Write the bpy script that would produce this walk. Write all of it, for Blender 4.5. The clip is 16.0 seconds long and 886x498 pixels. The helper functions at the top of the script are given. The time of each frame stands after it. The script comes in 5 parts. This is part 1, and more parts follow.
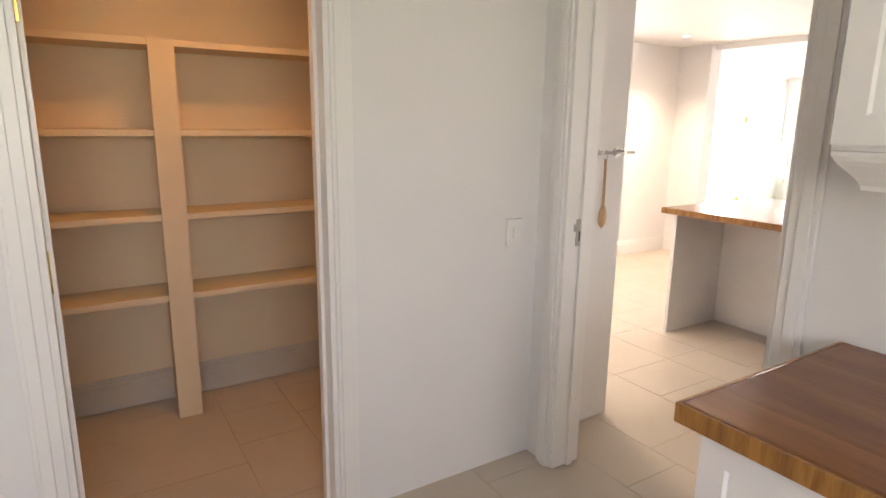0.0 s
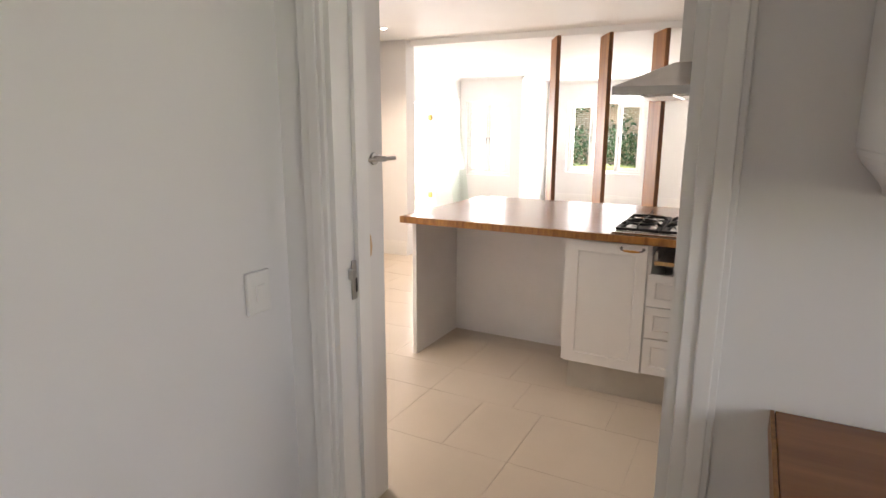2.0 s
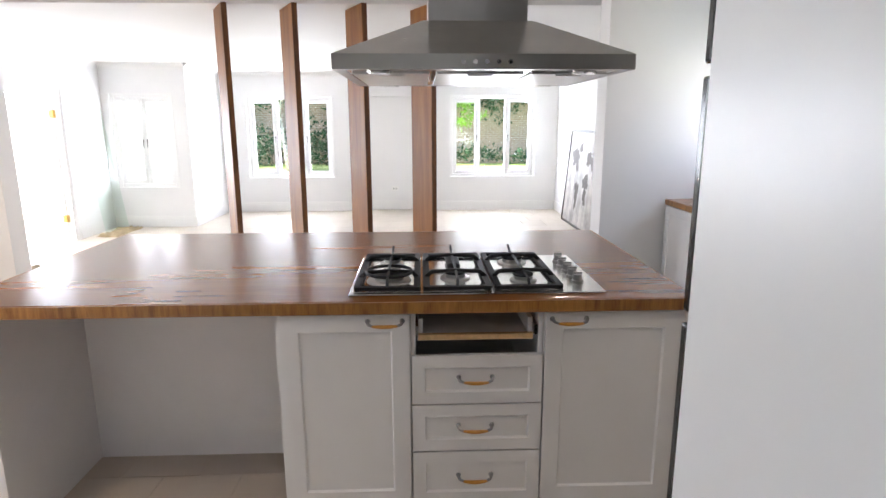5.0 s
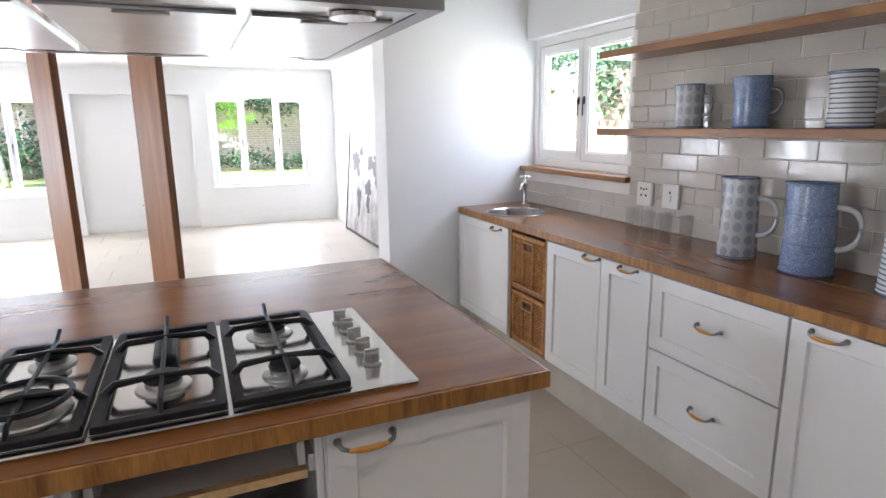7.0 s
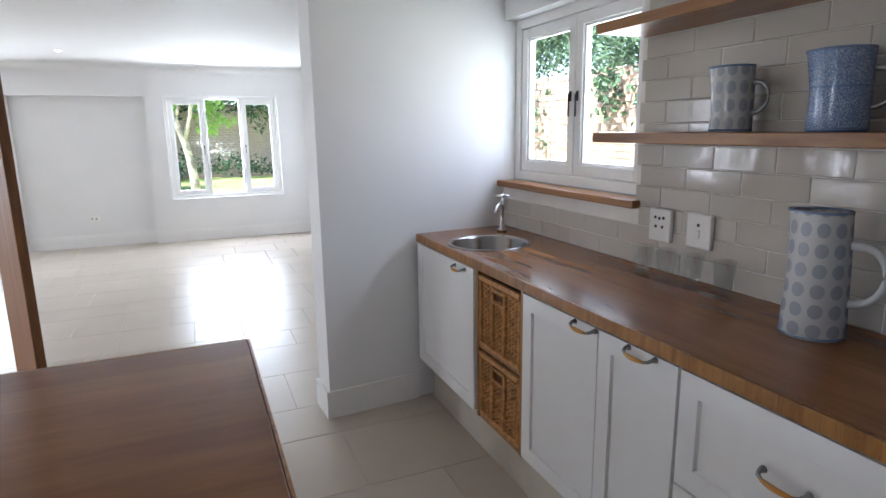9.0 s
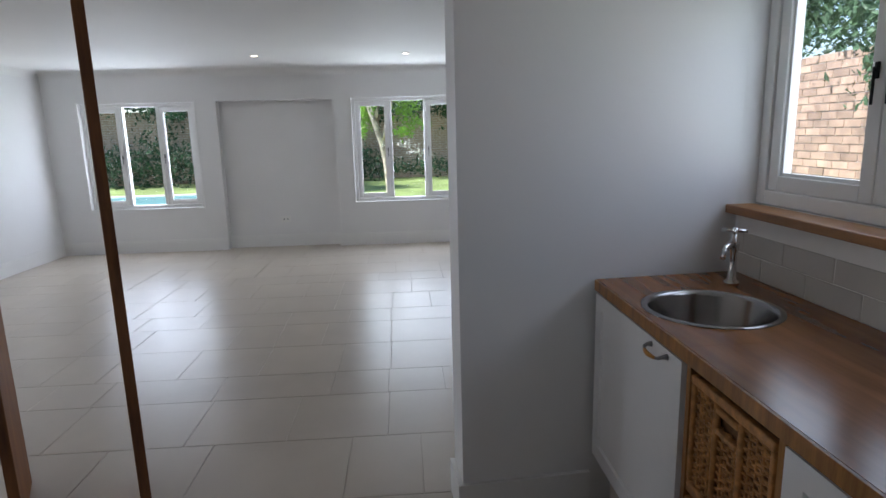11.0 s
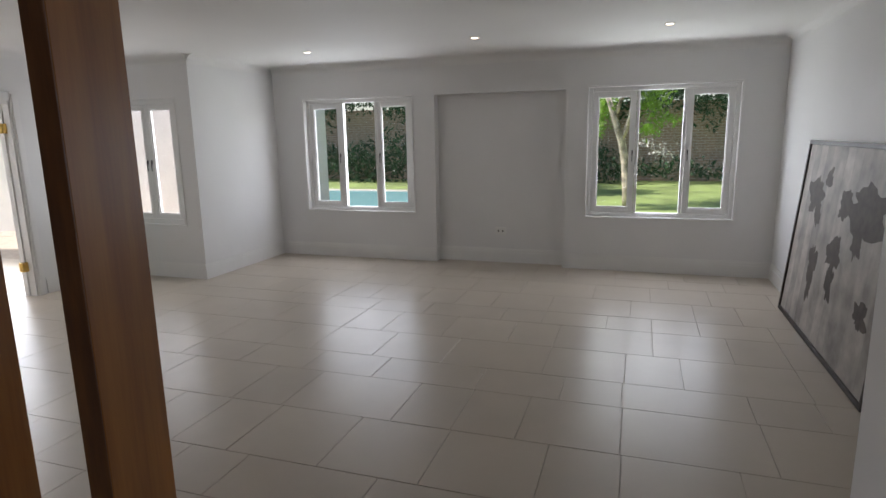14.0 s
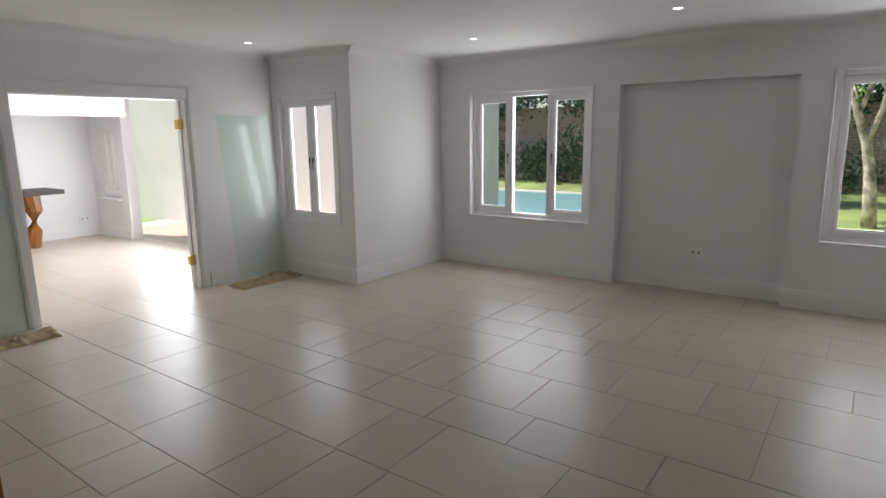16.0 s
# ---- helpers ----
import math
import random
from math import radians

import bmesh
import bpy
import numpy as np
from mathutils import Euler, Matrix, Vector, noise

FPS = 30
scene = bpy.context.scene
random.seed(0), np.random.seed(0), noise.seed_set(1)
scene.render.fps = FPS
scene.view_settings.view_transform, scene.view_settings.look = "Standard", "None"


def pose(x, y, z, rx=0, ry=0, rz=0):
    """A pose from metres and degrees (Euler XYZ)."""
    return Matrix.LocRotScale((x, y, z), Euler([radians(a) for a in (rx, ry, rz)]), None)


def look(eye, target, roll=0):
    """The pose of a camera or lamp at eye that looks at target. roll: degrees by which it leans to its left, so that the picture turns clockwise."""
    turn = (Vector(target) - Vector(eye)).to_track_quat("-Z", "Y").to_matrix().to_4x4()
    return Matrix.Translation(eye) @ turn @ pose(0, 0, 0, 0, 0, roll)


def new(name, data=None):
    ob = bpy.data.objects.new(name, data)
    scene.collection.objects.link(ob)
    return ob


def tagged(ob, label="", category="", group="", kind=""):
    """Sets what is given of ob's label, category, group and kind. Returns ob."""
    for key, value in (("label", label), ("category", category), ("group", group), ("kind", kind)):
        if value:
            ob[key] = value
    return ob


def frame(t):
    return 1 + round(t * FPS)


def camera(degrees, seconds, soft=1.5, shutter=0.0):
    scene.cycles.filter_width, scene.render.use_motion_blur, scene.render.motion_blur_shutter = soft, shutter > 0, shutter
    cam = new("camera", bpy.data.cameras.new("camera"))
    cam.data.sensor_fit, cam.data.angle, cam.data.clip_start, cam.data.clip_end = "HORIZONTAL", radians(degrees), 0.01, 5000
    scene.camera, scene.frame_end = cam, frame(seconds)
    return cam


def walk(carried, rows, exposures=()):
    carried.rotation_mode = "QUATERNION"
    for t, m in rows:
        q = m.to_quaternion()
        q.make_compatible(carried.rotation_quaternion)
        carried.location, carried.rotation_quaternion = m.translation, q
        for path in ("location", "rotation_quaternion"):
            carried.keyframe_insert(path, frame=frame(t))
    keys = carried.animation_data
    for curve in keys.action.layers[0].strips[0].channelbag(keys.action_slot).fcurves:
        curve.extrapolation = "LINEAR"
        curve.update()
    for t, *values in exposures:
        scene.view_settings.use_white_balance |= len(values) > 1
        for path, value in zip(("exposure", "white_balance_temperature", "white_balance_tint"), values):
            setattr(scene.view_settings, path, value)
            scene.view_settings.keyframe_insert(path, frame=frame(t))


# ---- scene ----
cam = camera(74.41, 16.0)
# seconds, place, pitch, roll, yaw
PATH = [
    (0, 1.104, 0.297, 1.484, -12.23, -0.76, -31.75),
    (0.5, 1.131, 0.522, 1.498, -12.22, -0.53, -40.40),
    (1, 1.245, 0.709, 1.482, -12.18, -0.46, -48.69),
    (1.5, 1.377, 0.877, 1.475, -12.13, -0.18, -55.97),
    (2, 1.531, 1.037, 1.477, -12.04, -0.16, -62.11),
    (2.5, 1.699, 1.178, 1.481, -12.17, -0.05, -68.60),
    (3, 1.879, 1.259, 1.481, -12.27, 0.03, -73.90),
    (5.5, 2.997, 1.431, 1.471, -12.20, 0.09, -97.77),
    (6, 3.189, 1.376, 1.462, -12.18, 0.18, -103.87),
    (6.3, 3.281, 1.335, 1.459, -12.11, 0.48, -107.19),
    (6.5, 3.353, 1.298, 1.457, -12.16, 0.46, -109.17),
    (7, 3.526, 1.214, 1.454, -12.06, 0.71, -113.31),
    (7.5, 3.699, 1.094, 1.447, -12.04, 0.77, -115.68),
    (8, 3.871, 0.932, 1.445, -11.92, 0.86, -116.35),
    (10.5, 4.833, 0.333, 1.442, -11.17, 1.12, -99.57),
    (11, 5.032, 0.276, 1.449, -11.27, 1.45, -93.98),
    (11.5, 5.258, 0.228, 1.438, -11.12, 1.38, -89.04),
    (12, 5.509, 0.220, 1.447, -11.12, 1.34, -85.06),
    (12.5, 5.746, 0.244, 1.447, -11.04, 1.22, -81.56),
    (13, 6.002, 0.258, 1.461, -11.09, 1.21, -78.03),
    (13.5, 6.204, 0.354, 1.458, -10.97, 1.10, -75.05),
    (14, 6.403, 0.380, 1.465, -11.06, 1.04, -71.60),
    (14.5, 6.616, 0.408, 1.471, -11.06, 0.96, -67.40),
    (15, 6.859, 0.440, 1.476, -11.11, 1.02, -62.52),
    (15.5, 7.046, 0.516, 1.473, -11.04, 0.86, -58.14),
    (15.8, 7.171, 0.581, 1.463, -10.97, 0.42, -55.69),
    (16, 7.239, 0.611, 1.457, -10.95, 0.71, -53.82),
]
# seconds, stops, kelvin, tint: the camera opens up in the kitchen and closes again before the bright windows
EXPOSURES = [(0.0, 3.05, 7650, 22), (1.5, 2.8, 7450, 21), (3.0, 2.4, 7200, 19), (5.5, 2.4, 6150, 16), (6.5, 2.6, 6100, 16), (8.0, 2.45, 6050, 15), (10.5, 1.0, 5900, 14), (11.5, 0.5, 6050, 15), (13.5, 0.2, 6500, 16), (16.0, 0.12, 6700, 16)]
FIN, FINW, FINT = 27.0, 0.335, 0.038
walk(cam, [(t, pose(x, y, z, 90 + pitch, roll, yaw)) for t, x, y, z, pitch, roll, yaw in PATH], EXPOSURES)

# ---- world, sun and large lights ----
world = bpy.data.worlds.new("sky")
scene.world = world
world.use_nodes = True
SUN = Vector((-0.16, 0.55, 0.82)).normalized()
sky = world.node_tree.nodes.new("ShaderNodeTexSky")
sky.sky_type, sky.sun_disc = "NISHITA", False
sky.sun_elevation = math.asin(SUN.z)
sky.sun_rotation = math.atan2(SUN.x, SUN.y)
back = world.node_tree.nodes["Background"]
back.inputs["Strength"].default_value = 0.15
world.node_tree.links.new(sky.outputs[0], back.inputs["Color"])
sun_data = bpy.data.lights.new("sun", "SUN")
sun_data.energy, sun_data.angle, sun_data.color = 5.0, radians(0.5), (1.0, 0.95, 0.86)
sun = new("sun", sun_data)
sun.matrix_world = look(SUN * 30, (0, 0, 0))


def window_light(eye, target, w, h, watts, color=(0.86, 0.93, 1.0)):
    d = bpy.data.lights.new("window_light", "AREA")
    d.shape, d.size, d.size_y, d.energy, d.color = "RECTANGLE", w, h, watts, color
    o = new("window_light", d)
    o.matrix_world = look(eye, target)
    return o


LAMPS = [
    window_light((12.93, 3.57, 1.24), (0, 3.57, 1.1), 1.3, 1.2, 22),
    window_light((12.93, 0.19, 1.25), (0, 0.19, 1.1), 1.3, 1.2, 22),
    window_light((11.5, 5.34, 1.21), (0, 5.34, 1.0), 0.8, 1.2, 12),
    window_light((6.56, -1.14, 1.6), (6.4, 5, 1.3), 1.0, 0.78, 3.6),
    window_light((11.42, 7.8, 1.3), (0, 7.8, 1.0), 2.8, 2.0, 105),
    # scullery fill from an assumed daylight opening behind the starting point
    window_light((0.9, -1.28, 1.5), (1.1, 3, 1.2), 1.2, 1.1, 4.6),
    # invented fill light for the kitchen, behind an added north window
    window_light((4.6, 4.98, 1.5), (4.6, 0, 1.2), 1.3, 1.2, 10),
]


# ---- materials ----
def mat(name, color, rough=0.5, metal=0.0, var=0.06, scale=6.0, bump=0.0, bump_scale=60.0, spec=0.5, per_object=0.0):
    m = bpy.data.materials.new(name)
    m.use_nodes = True
    nt = m.node_tree
    b = nt.nodes["Principled BSDF"]
    b.inputs["Roughness"].default_value, b.inputs["Metallic"].default_value = rough, metal
    b.inputs["Specular IOR Level"].default_value = spec
    tc = nt.nodes.new("ShaderNodeTexCoord")
    geo = nt.nodes.new("ShaderNodeNewGeometry")
    n1 = nt.nodes.new("ShaderNodeTexNoise")
    n1.inputs["Scale"].default_value, n1.inputs["Detail"].default_value = scale, 6
    nt.links.new(geo.outputs["Position"], n1.inputs["Vector"])
    ramp = nt.nodes.new("ShaderNodeMapRange")
    ramp.inputs["From Min"].default_value, ramp.inputs["From Max"].default_value = 0.3, 0.7
    ramp.inputs["To Min"].default_value, ramp.inputs["To Max"].default_value = 1 - var, 1 + var
    nt.links.new(n1.outputs["Fac"], ramp.inputs["Value"])
    hsv = nt.nodes.new("ShaderNodeHueSaturation")
    hsv.inputs["Color"].default_value = (*color, 1)
    last = ramp.outputs[0]
    if per_object:
        oi = nt.nodes.new("ShaderNodeObjectInfo")
        r2 = nt.nodes.new("ShaderNodeMapRange")
        r2.inputs["To Min"].default_value, r2.inputs["To Max"].default_value = 1 - per_object, 1 + per_object
        nt.links.new(oi.outputs["Random"], r2.inputs["Value"])
        mul = nt.nodes.new("ShaderNodeMath")
        mul.operation = "MULTIPLY"
        nt.links.new(last, mul.inputs[0])
        nt.links.new(r2.outputs[0], mul.inputs[1])
        last = mul.outputs[0]
    nt.links.new(last, hsv.inputs["Value"])
    nt.links.new(hsv.outputs[0], b.inputs["Base Color"])
    n3 = nt.nodes.new("ShaderNodeTexNoise")
    n3.inputs["Scale"].default_value, n3.inputs["Detail"].default_value = scale * 2.3, 4
    nt.links.new(geo.outputs["Position"], n3.inputs["Vector"])
    rr = nt.nodes.new("ShaderNodeMapRange")
    rr.inputs["To Min"].default_value, rr.inputs["To Max"].default_value = max(0.02, rough * 0.8), min(1, rough * 1.2)
    nt.links.new(n3.outputs["Fac"], rr.inputs["Value"])
    nt.links.new(rr.outputs[0], b.inputs["Roughness"])
    if bump:
        n2 = nt.nodes.new("ShaderNodeTexNoise")
        n2.inputs["Scale"].default_value, n2.inputs["Detail"].default_value = bump_scale, 5
        nt.links.new(geo.outputs["Position"], n2.inputs["Vector"])
        bp = nt.nodes.new("ShaderNodeBump")
        bp.inputs["Strength"].default_value, bp.inputs["Distance"].default_value = bump, 0.004
        nt.links.new(n2.outputs["Fac"], bp.inputs["Height"])
        nt.links.new(bp.outputs[0], b.inputs["Normal"])
    return m


def wood_mat(name, dark, light, axis="x", rough=0.3, scale=5.0, stave=0.0):
    """Grain stretched along an axis; stave: width of the glued strips across it."""
    m = bpy.data.materials.new(name)
    m.use_nodes = True
    nt = m.node_tree
    b = nt.nodes["Principled BSDF"]
    b.inputs["Roughness"].default_value = rough
    geo = nt.nodes.new("ShaderNodeNewGeometry")
    mp = nt.nodes.new("ShaderNodeMapping")
    k = {"x": (0.12, 1, 1), "y": (1, 0.12, 1), "z": (1, 1, 0.1)}[axis]
    mp.inputs["Scale"].default_value = k
    nt.links.new(geo.outputs["Position"], mp.inputs["Vector"])
    n1 = nt.nodes.new("ShaderNodeTexNoise")
    n1.inputs["Scale"].default_value, n1.inputs["Detail"].default_value, n1.inputs["Distortion"].default_value = scale * 3, 8, 0.8
    nt.links.new(mp.outputs[0], n1.inputs["Vector"])
    n2 = nt.nodes.new("ShaderNodeTexNoise")
    n2.inputs["Scale"].default_value, n2.inputs["Detail"].default_value = scale * 22, 3
    nt.links.new(mp.outputs[0], n2.inputs["Vector"])
    mix = nt.nodes.new("ShaderNodeMath")
    mix.operation = "MULTIPLY_ADD"
    mix.inputs[1].default_value = 0.35
    nt.links.new(n2.outputs["Fac"], mix.inputs[0])
    nt.links.new(n1.outputs["Fac"], mix.inputs[2])
    last = mix.outputs[0]
    if stave:
        sx = nt.nodes.new("ShaderNodeSeparateXYZ")
        nt.links.new(geo.outputs["Position"], sx.inputs[0])
        dv = nt.nodes.new("ShaderNodeMath")
        dv.operation = "DIVIDE"
        dv.inputs[1].default_value = stave
        nt.links.new(sx.outputs[{"x": "Y", "y": "X", "z": "Y"}[axis]], dv.inputs[0])
        fl = nt.nodes.new("ShaderNodeMath")
        fl.operation = "FLOOR"
        nt.links.new(dv.outputs[0], fl.inputs[0])
        wn = nt.nodes.new("ShaderNodeTexWhiteNoise")
        wn.noise_dimensions = "1D"
        nt.links.new(fl.outputs[0], wn.inputs["W"])
        ad = nt.nodes.new("ShaderNodeMath")
        ad.operation = "MULTIPLY_ADD"
        ad.inputs[1].default_value = 0.3
        nt.links.new(wn.outputs["Value"], ad.inputs[0])
        sb = nt.nodes.new("ShaderNodeMath")
        sb.operation = "SUBTRACT"
        sb.inputs[1].default_value = 0.15
        nt.links.new(last, ad.inputs[2])
        nt.links.new(ad.outputs[0], sb.inputs[0])
        last = sb.outputs[0]
    cr = nt.nodes.new("ShaderNodeValToRGB")
    cr.color_ramp.elements[0].position, cr.color_ramp.elements[1].position = 0.45, 0.95
    cr.color_ramp.elements[0].color, cr.color_ramp.elements[1].color = (*dark, 1), (*light, 1)
    nt.links.new(last, cr.inputs[0])
    nt.links.new(cr.outputs[0], b.inputs["Base Color"])
    bp = nt.nodes.new("ShaderNodeBump")
    bp.inputs["Strength"].default_value, bp.inputs["Distance"].default_value = 0.04, 0.0008
    nt.links.new(n2.outputs["Fac"], bp.inputs["Height"])
    nt.links.new(bp.outputs[0], b.inputs["Normal"])
    return m


def glass_mat(name, tint=(1, 1, 1), gloss=0.06):
    m = bpy.data.materials.new(name)
    m.use_nodes = True
    nt = m.node_tree
    tr = nt.nodes.new("ShaderNodeBsdfTransparent")
    tr.inputs[0].default_value = (*tint, 1)
    gl = nt.nodes.new("ShaderNodeBsdfGlossy")
    gl.inputs["Roughness"].default_value = 0.02
    mx = nt.nodes.new("ShaderNodeMixShader")
    mx.inputs[0].default_value = gloss
    nt.links.new(tr.outputs[0], mx.inputs[1])
    nt.links.new(gl.outputs[0], mx.inputs[2])
    nt.links.new(mx.outputs[0], nt.nodes["Material Output"].inputs["Surface"])
    return m


def pattern_mat(name, kind, ground, ink):
    """Glazed pottery: dots, fine speckle or rings in one ink on a ground, wound round the upright axis of the pot."""
    m = bpy.data.materials.new(name)
    m.use_nodes = True
    nt = m.node_tree
    b = nt.nodes["Principled BSDF"]
    b.inputs["Roughness"].default_value = 0.18
    tc = nt.nodes.new("ShaderNodeTexCoord")
    sep = nt.nodes.new("ShaderNodeSeparateXYZ")
    nt.links.new(tc.outputs["Object"], sep.inputs[0])

    def op(kind_, a, c=None):
        n = nt.nodes.new("ShaderNodeMath")
        n.operation = kind_
        for i, v in enumerate((a, c)):
            if v is None:
                continue
            if isinstance(v, (int, float)):
                n.inputs[i].default_value = v
            else:
                nt.links.new(v, n.inputs[i])
        return n.outputs[0]

    ang = op("ARCTAN2", sep.outputs["Y"], sep.outputs["X"])
    nz = nt.nodes.new("ShaderNodeTexNoise")
    nz.inputs["Scale"].default_value, nz.inputs["Detail"].default_value = 60, 3
    nt.links.new(tc.outputs["Object"], nz.inputs["Vector"])
    if kind == "dots":
        u = op("SUBTRACT", op("FRACT", op("MULTIPLY", ang, 10 / (2 * math.pi))), 0.5)
        v = op("SUBTRACT", op("FRACT", op("MULTIPLY", sep.outputs["Z"], 20.0)), 0.5)
        d = op("ADD", op("MULTIPLY", u, u), op("MULTIPLY", v, v))
        mask = op("LESS_THAN", op("ADD", d, op("MULTIPLY", nz.outputs["Fac"], 0.04)), 0.15)
    elif kind == "rings":
        mask = op("LESS_THAN", op("FRACT", op("ADD", op("MULTIPLY", sep.outputs["Z"], 62.0), op("MULTIPLY", nz.outputs["Fac"], 0.15))), 0.32)
    else:
        vo = nt.nodes.new("ShaderNodeTexVoronoi")
        vo.inputs["Scale"].default_value = 330
        nt.links.new(tc.outputs["Object"], vo.inputs["Vector"])
        line = op("LESS_THAN", op("FRACT", op("ADD", op("MULTIPLY", sep.outputs["Z"], 9.4), op("MULTIPLY", nz.outputs["Fac"], 0.04))), 0.05)
        mask = op("MAXIMUM", op("GREATER_THAN", op("ADD", vo.outputs["Distance"], op("MULTIPLY", nz.outputs["Fac"], 0.25)), 0.52), line)
    mx = nt.nodes.new("ShaderNodeMix")
    mx.data_type = "RGBA"
    nt.links.new(mask, mx.inputs["Factor"])
    mx.inputs["A"].default_value, mx.inputs["B"].default_value = (*ground, 1), (*ink, 1)
    nt.links.new(mx.outputs["Result"], b.inputs["Base Color"])
    return m


WALL = mat("wall_paint", (0.80, 0.79, 0.78), 0.6, var=0.025, scale=1.3, bump=0.12, bump_scale=45, spec=0.3)
CEIL = mat("ceiling_paint", (0.82, 0.81, 0.79), 0.7, var=0.02, scale=1.0, bump=0.08, bump_scale=30, spec=0.2)
TRIM = mat("gloss_trim_paint", (0.82, 0.81, 0.79), 0.35, var=0.02, scale=4)
CAB = mat("cabinet_lacquer", (0.80, 0.79, 0.78), 0.32, var=0.02, scale=5, bump=0.03, bump_scale=25)
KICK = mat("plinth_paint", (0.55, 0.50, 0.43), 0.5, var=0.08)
TILE = mat("floor_tile", (0.53, 0.46, 0.38), 0.32, var=0.05, scale=2.2, bump=0.05, bump_scale=35, spec=0.42, per_object=0.03)
GROUT = mat("floor_grout", (0.51, 0.44, 0.365), 0.8, var=0.1, scale=10)
WTILE = mat("wall_tile_glaze", (0.55, 0.51, 0.455), 0.06, var=0.03, scale=8, bump=0.6, bump_scale=13, per_object=0.025)
WGROUT = mat("wall_grout", (0.80, 0.77, 0.72), 0.8)
TOP = wood_mat("oiled_hardwood_top", (0.185, 0.062, 0.012), (0.30, 0.115, 0.026), "y", 0.23, 2.6, 0.11)
TOPX = wood_mat("oiled_hardwood_run", (0.17, 0.058, 0.014), (0.33, 0.135, 0.038), "x", 0.21, 3.0, 0.09)
EDGE = wood_mat("hardwood_edge", (0.17, 0.062, 0.014), (0.46, 0.22, 0.055), "z", 0.35, 12.0)
SHELF = wood_mat("oiled_shelf", (0.20, 0.078, 0.02), (0.42, 0.20, 0.058), "x", 0.35, 5.0)
PLANK = wood_mat("stained_plank", (0.21, 0.076, 0.014), (0.37, 0.148, 0.030), "z", 0.48, 3.0)
PLANK.node_tree.nodes["Principled BSDF"].inputs["Specular IOR Level"].default_value = 0.16
# same timber as the boards, darkened for the fins' shaded edge
FINEDGE = wood_mat("shaded_fin_edge", (0.085, 0.028, 0.008), (0.24, 0.095, 0.022), "z", 0.5, 6.0)
# pantry paint yellowed and darkened to carry the warm bulb's light
WARMLIT = mat("warm_lit_pantry_paint", (0.70, 0.585, 0.42), 0.6, var=0.04, scale=1.5, bump=0.1, bump_scale=45, spec=0.3)
HANDLE = wood_mat("handle_beech", (0.48, 0.20, 0.03), (0.68, 0.33, 0.065), "x", 0.35, 9)
SPOON = wood_mat("spoon_beech", (0.45, 0.27, 0.12), (0.66, 0.45, 0.25), "z", 0.6, 9)
STEEL = mat("brushed_steel", (0.50, 0.49, 0.47), 0.30, 1.0, var=0.06, scale=9)
BRIGHT = mat("polished_steel", (0.68, 0.67, 0.65), 0.14, 1.0, var=0.04, scale=14)
FILTER = mat("satin_filter_mesh", (0.74, 0.73, 0.71), 0.34, 1.0, var=0.04, scale=18)
BOWL = mat("satin_sink_steel", (0.34, 0.33, 0.32), 0.22, 1.0, var=0.05, scale=20)
PEWTER = mat("pewter", (0.30, 0.30, 0.30), 0.38, 1.0, var=0.1, scale=30)
IRON = mat("cast_iron", (0.013, 0.013, 0.014), 0.55, spec=0.3, var=0.2, scale=30, bump=0.15, bump_scale=200)
BLACK = mat("black_glass", (0.012, 0.011, 0.011), 0.12, var=0.1)
DARKW = mat("dark_fin_stain", (0.030, 0.018, 0.012), 0.5, var=0.2, scale=12)
BRASS = mat("brass", (0.72, 0.48, 0.14), 0.25, 1.0, var=0.08, scale=30)
WICKER = mat("wicker", (0.46, 0.215, 0.06), 0.55, var=0.35, scale=45, bump=0.4, bump_scale=130)
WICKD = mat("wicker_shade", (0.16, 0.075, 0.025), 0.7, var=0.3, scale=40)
RAWB = mat("chipboard", (0.62, 0.42, 0.20), 0.7, var=0.15, scale=60)
PLAST = mat("white_plastic", (0.82, 0.81, 0.78), 0.3, var=0.01)
DARK = mat("dark_gap", (0.03, 0.03, 0.03), 0.6)
CANVAS = mat("aged_boards", (0.40, 0.365, 0.335), 0.6, var=0.3, scale=7, bump=0.2, per_object=0.2)
INK = mat("map_ink", (0.085, 0.068, 0.058), 0.7, var=0.3, scale=14)
CLOTH = mat("crumpled_dust_sheet", (0.36, 0.27, 0.15), 0.9, var=0.35, scale=9, bump=0.3, bump_scale=60)
PANE = glass_mat("window_glass", gloss=0.03)
SHEET = glass_mat("green_plate_glass", (0.93, 0.975, 0.95), gloss=0.025)
GLASSW = glass_mat("tumbler_glass", (0.965, 0.975, 0.975), gloss=0.12)
BRICK = mat("brick", (0.49, 0.35, 0.265), 0.85, var=0.25, scale=9, bump=0.3, bump_scale=50, per_object=0.25)
MORTAR = mat("mortar", (0.62, 0.56, 0.49), 0.9, var=0.15, scale=12)
GRASS = mat("lawn", (0.25, 0.34, 0.11), 0.9, var=0.35, scale=1.2, bump=0.6, bump_scale=40)
LEAFC = mat("creeper_leaf", (0.085, 0.155, 0.08), 0.5, var=0.5, scale=2.5, spec=0.3)
LEAF = mat("leaf", (0.04, 0.085, 0.04), 0.6, var=0.5, scale=1.6, spec=0.15)
LEAFB = mat("bright_leaf", (0.24, 0.42, 0.05), 0.5, var=0.4, scale=1.8)
FLOWER = mat("white_petal", (0.75, 0.74, 0.70), 0.6)
BARK = mat("pale_bark", (0.48, 0.41, 0.34), 0.8, var=0.75, scale=6, bump=0.4, bump_scale=25)
WATER = mat("pool_water", (0.32, 0.64, 0.67), 0.08, var=0.06, scale=3, bump=0.15, bump_scale=6)
PAVE = mat("pool_coping", (0.60, 0.57, 0.52), 0.8, var=0.1)
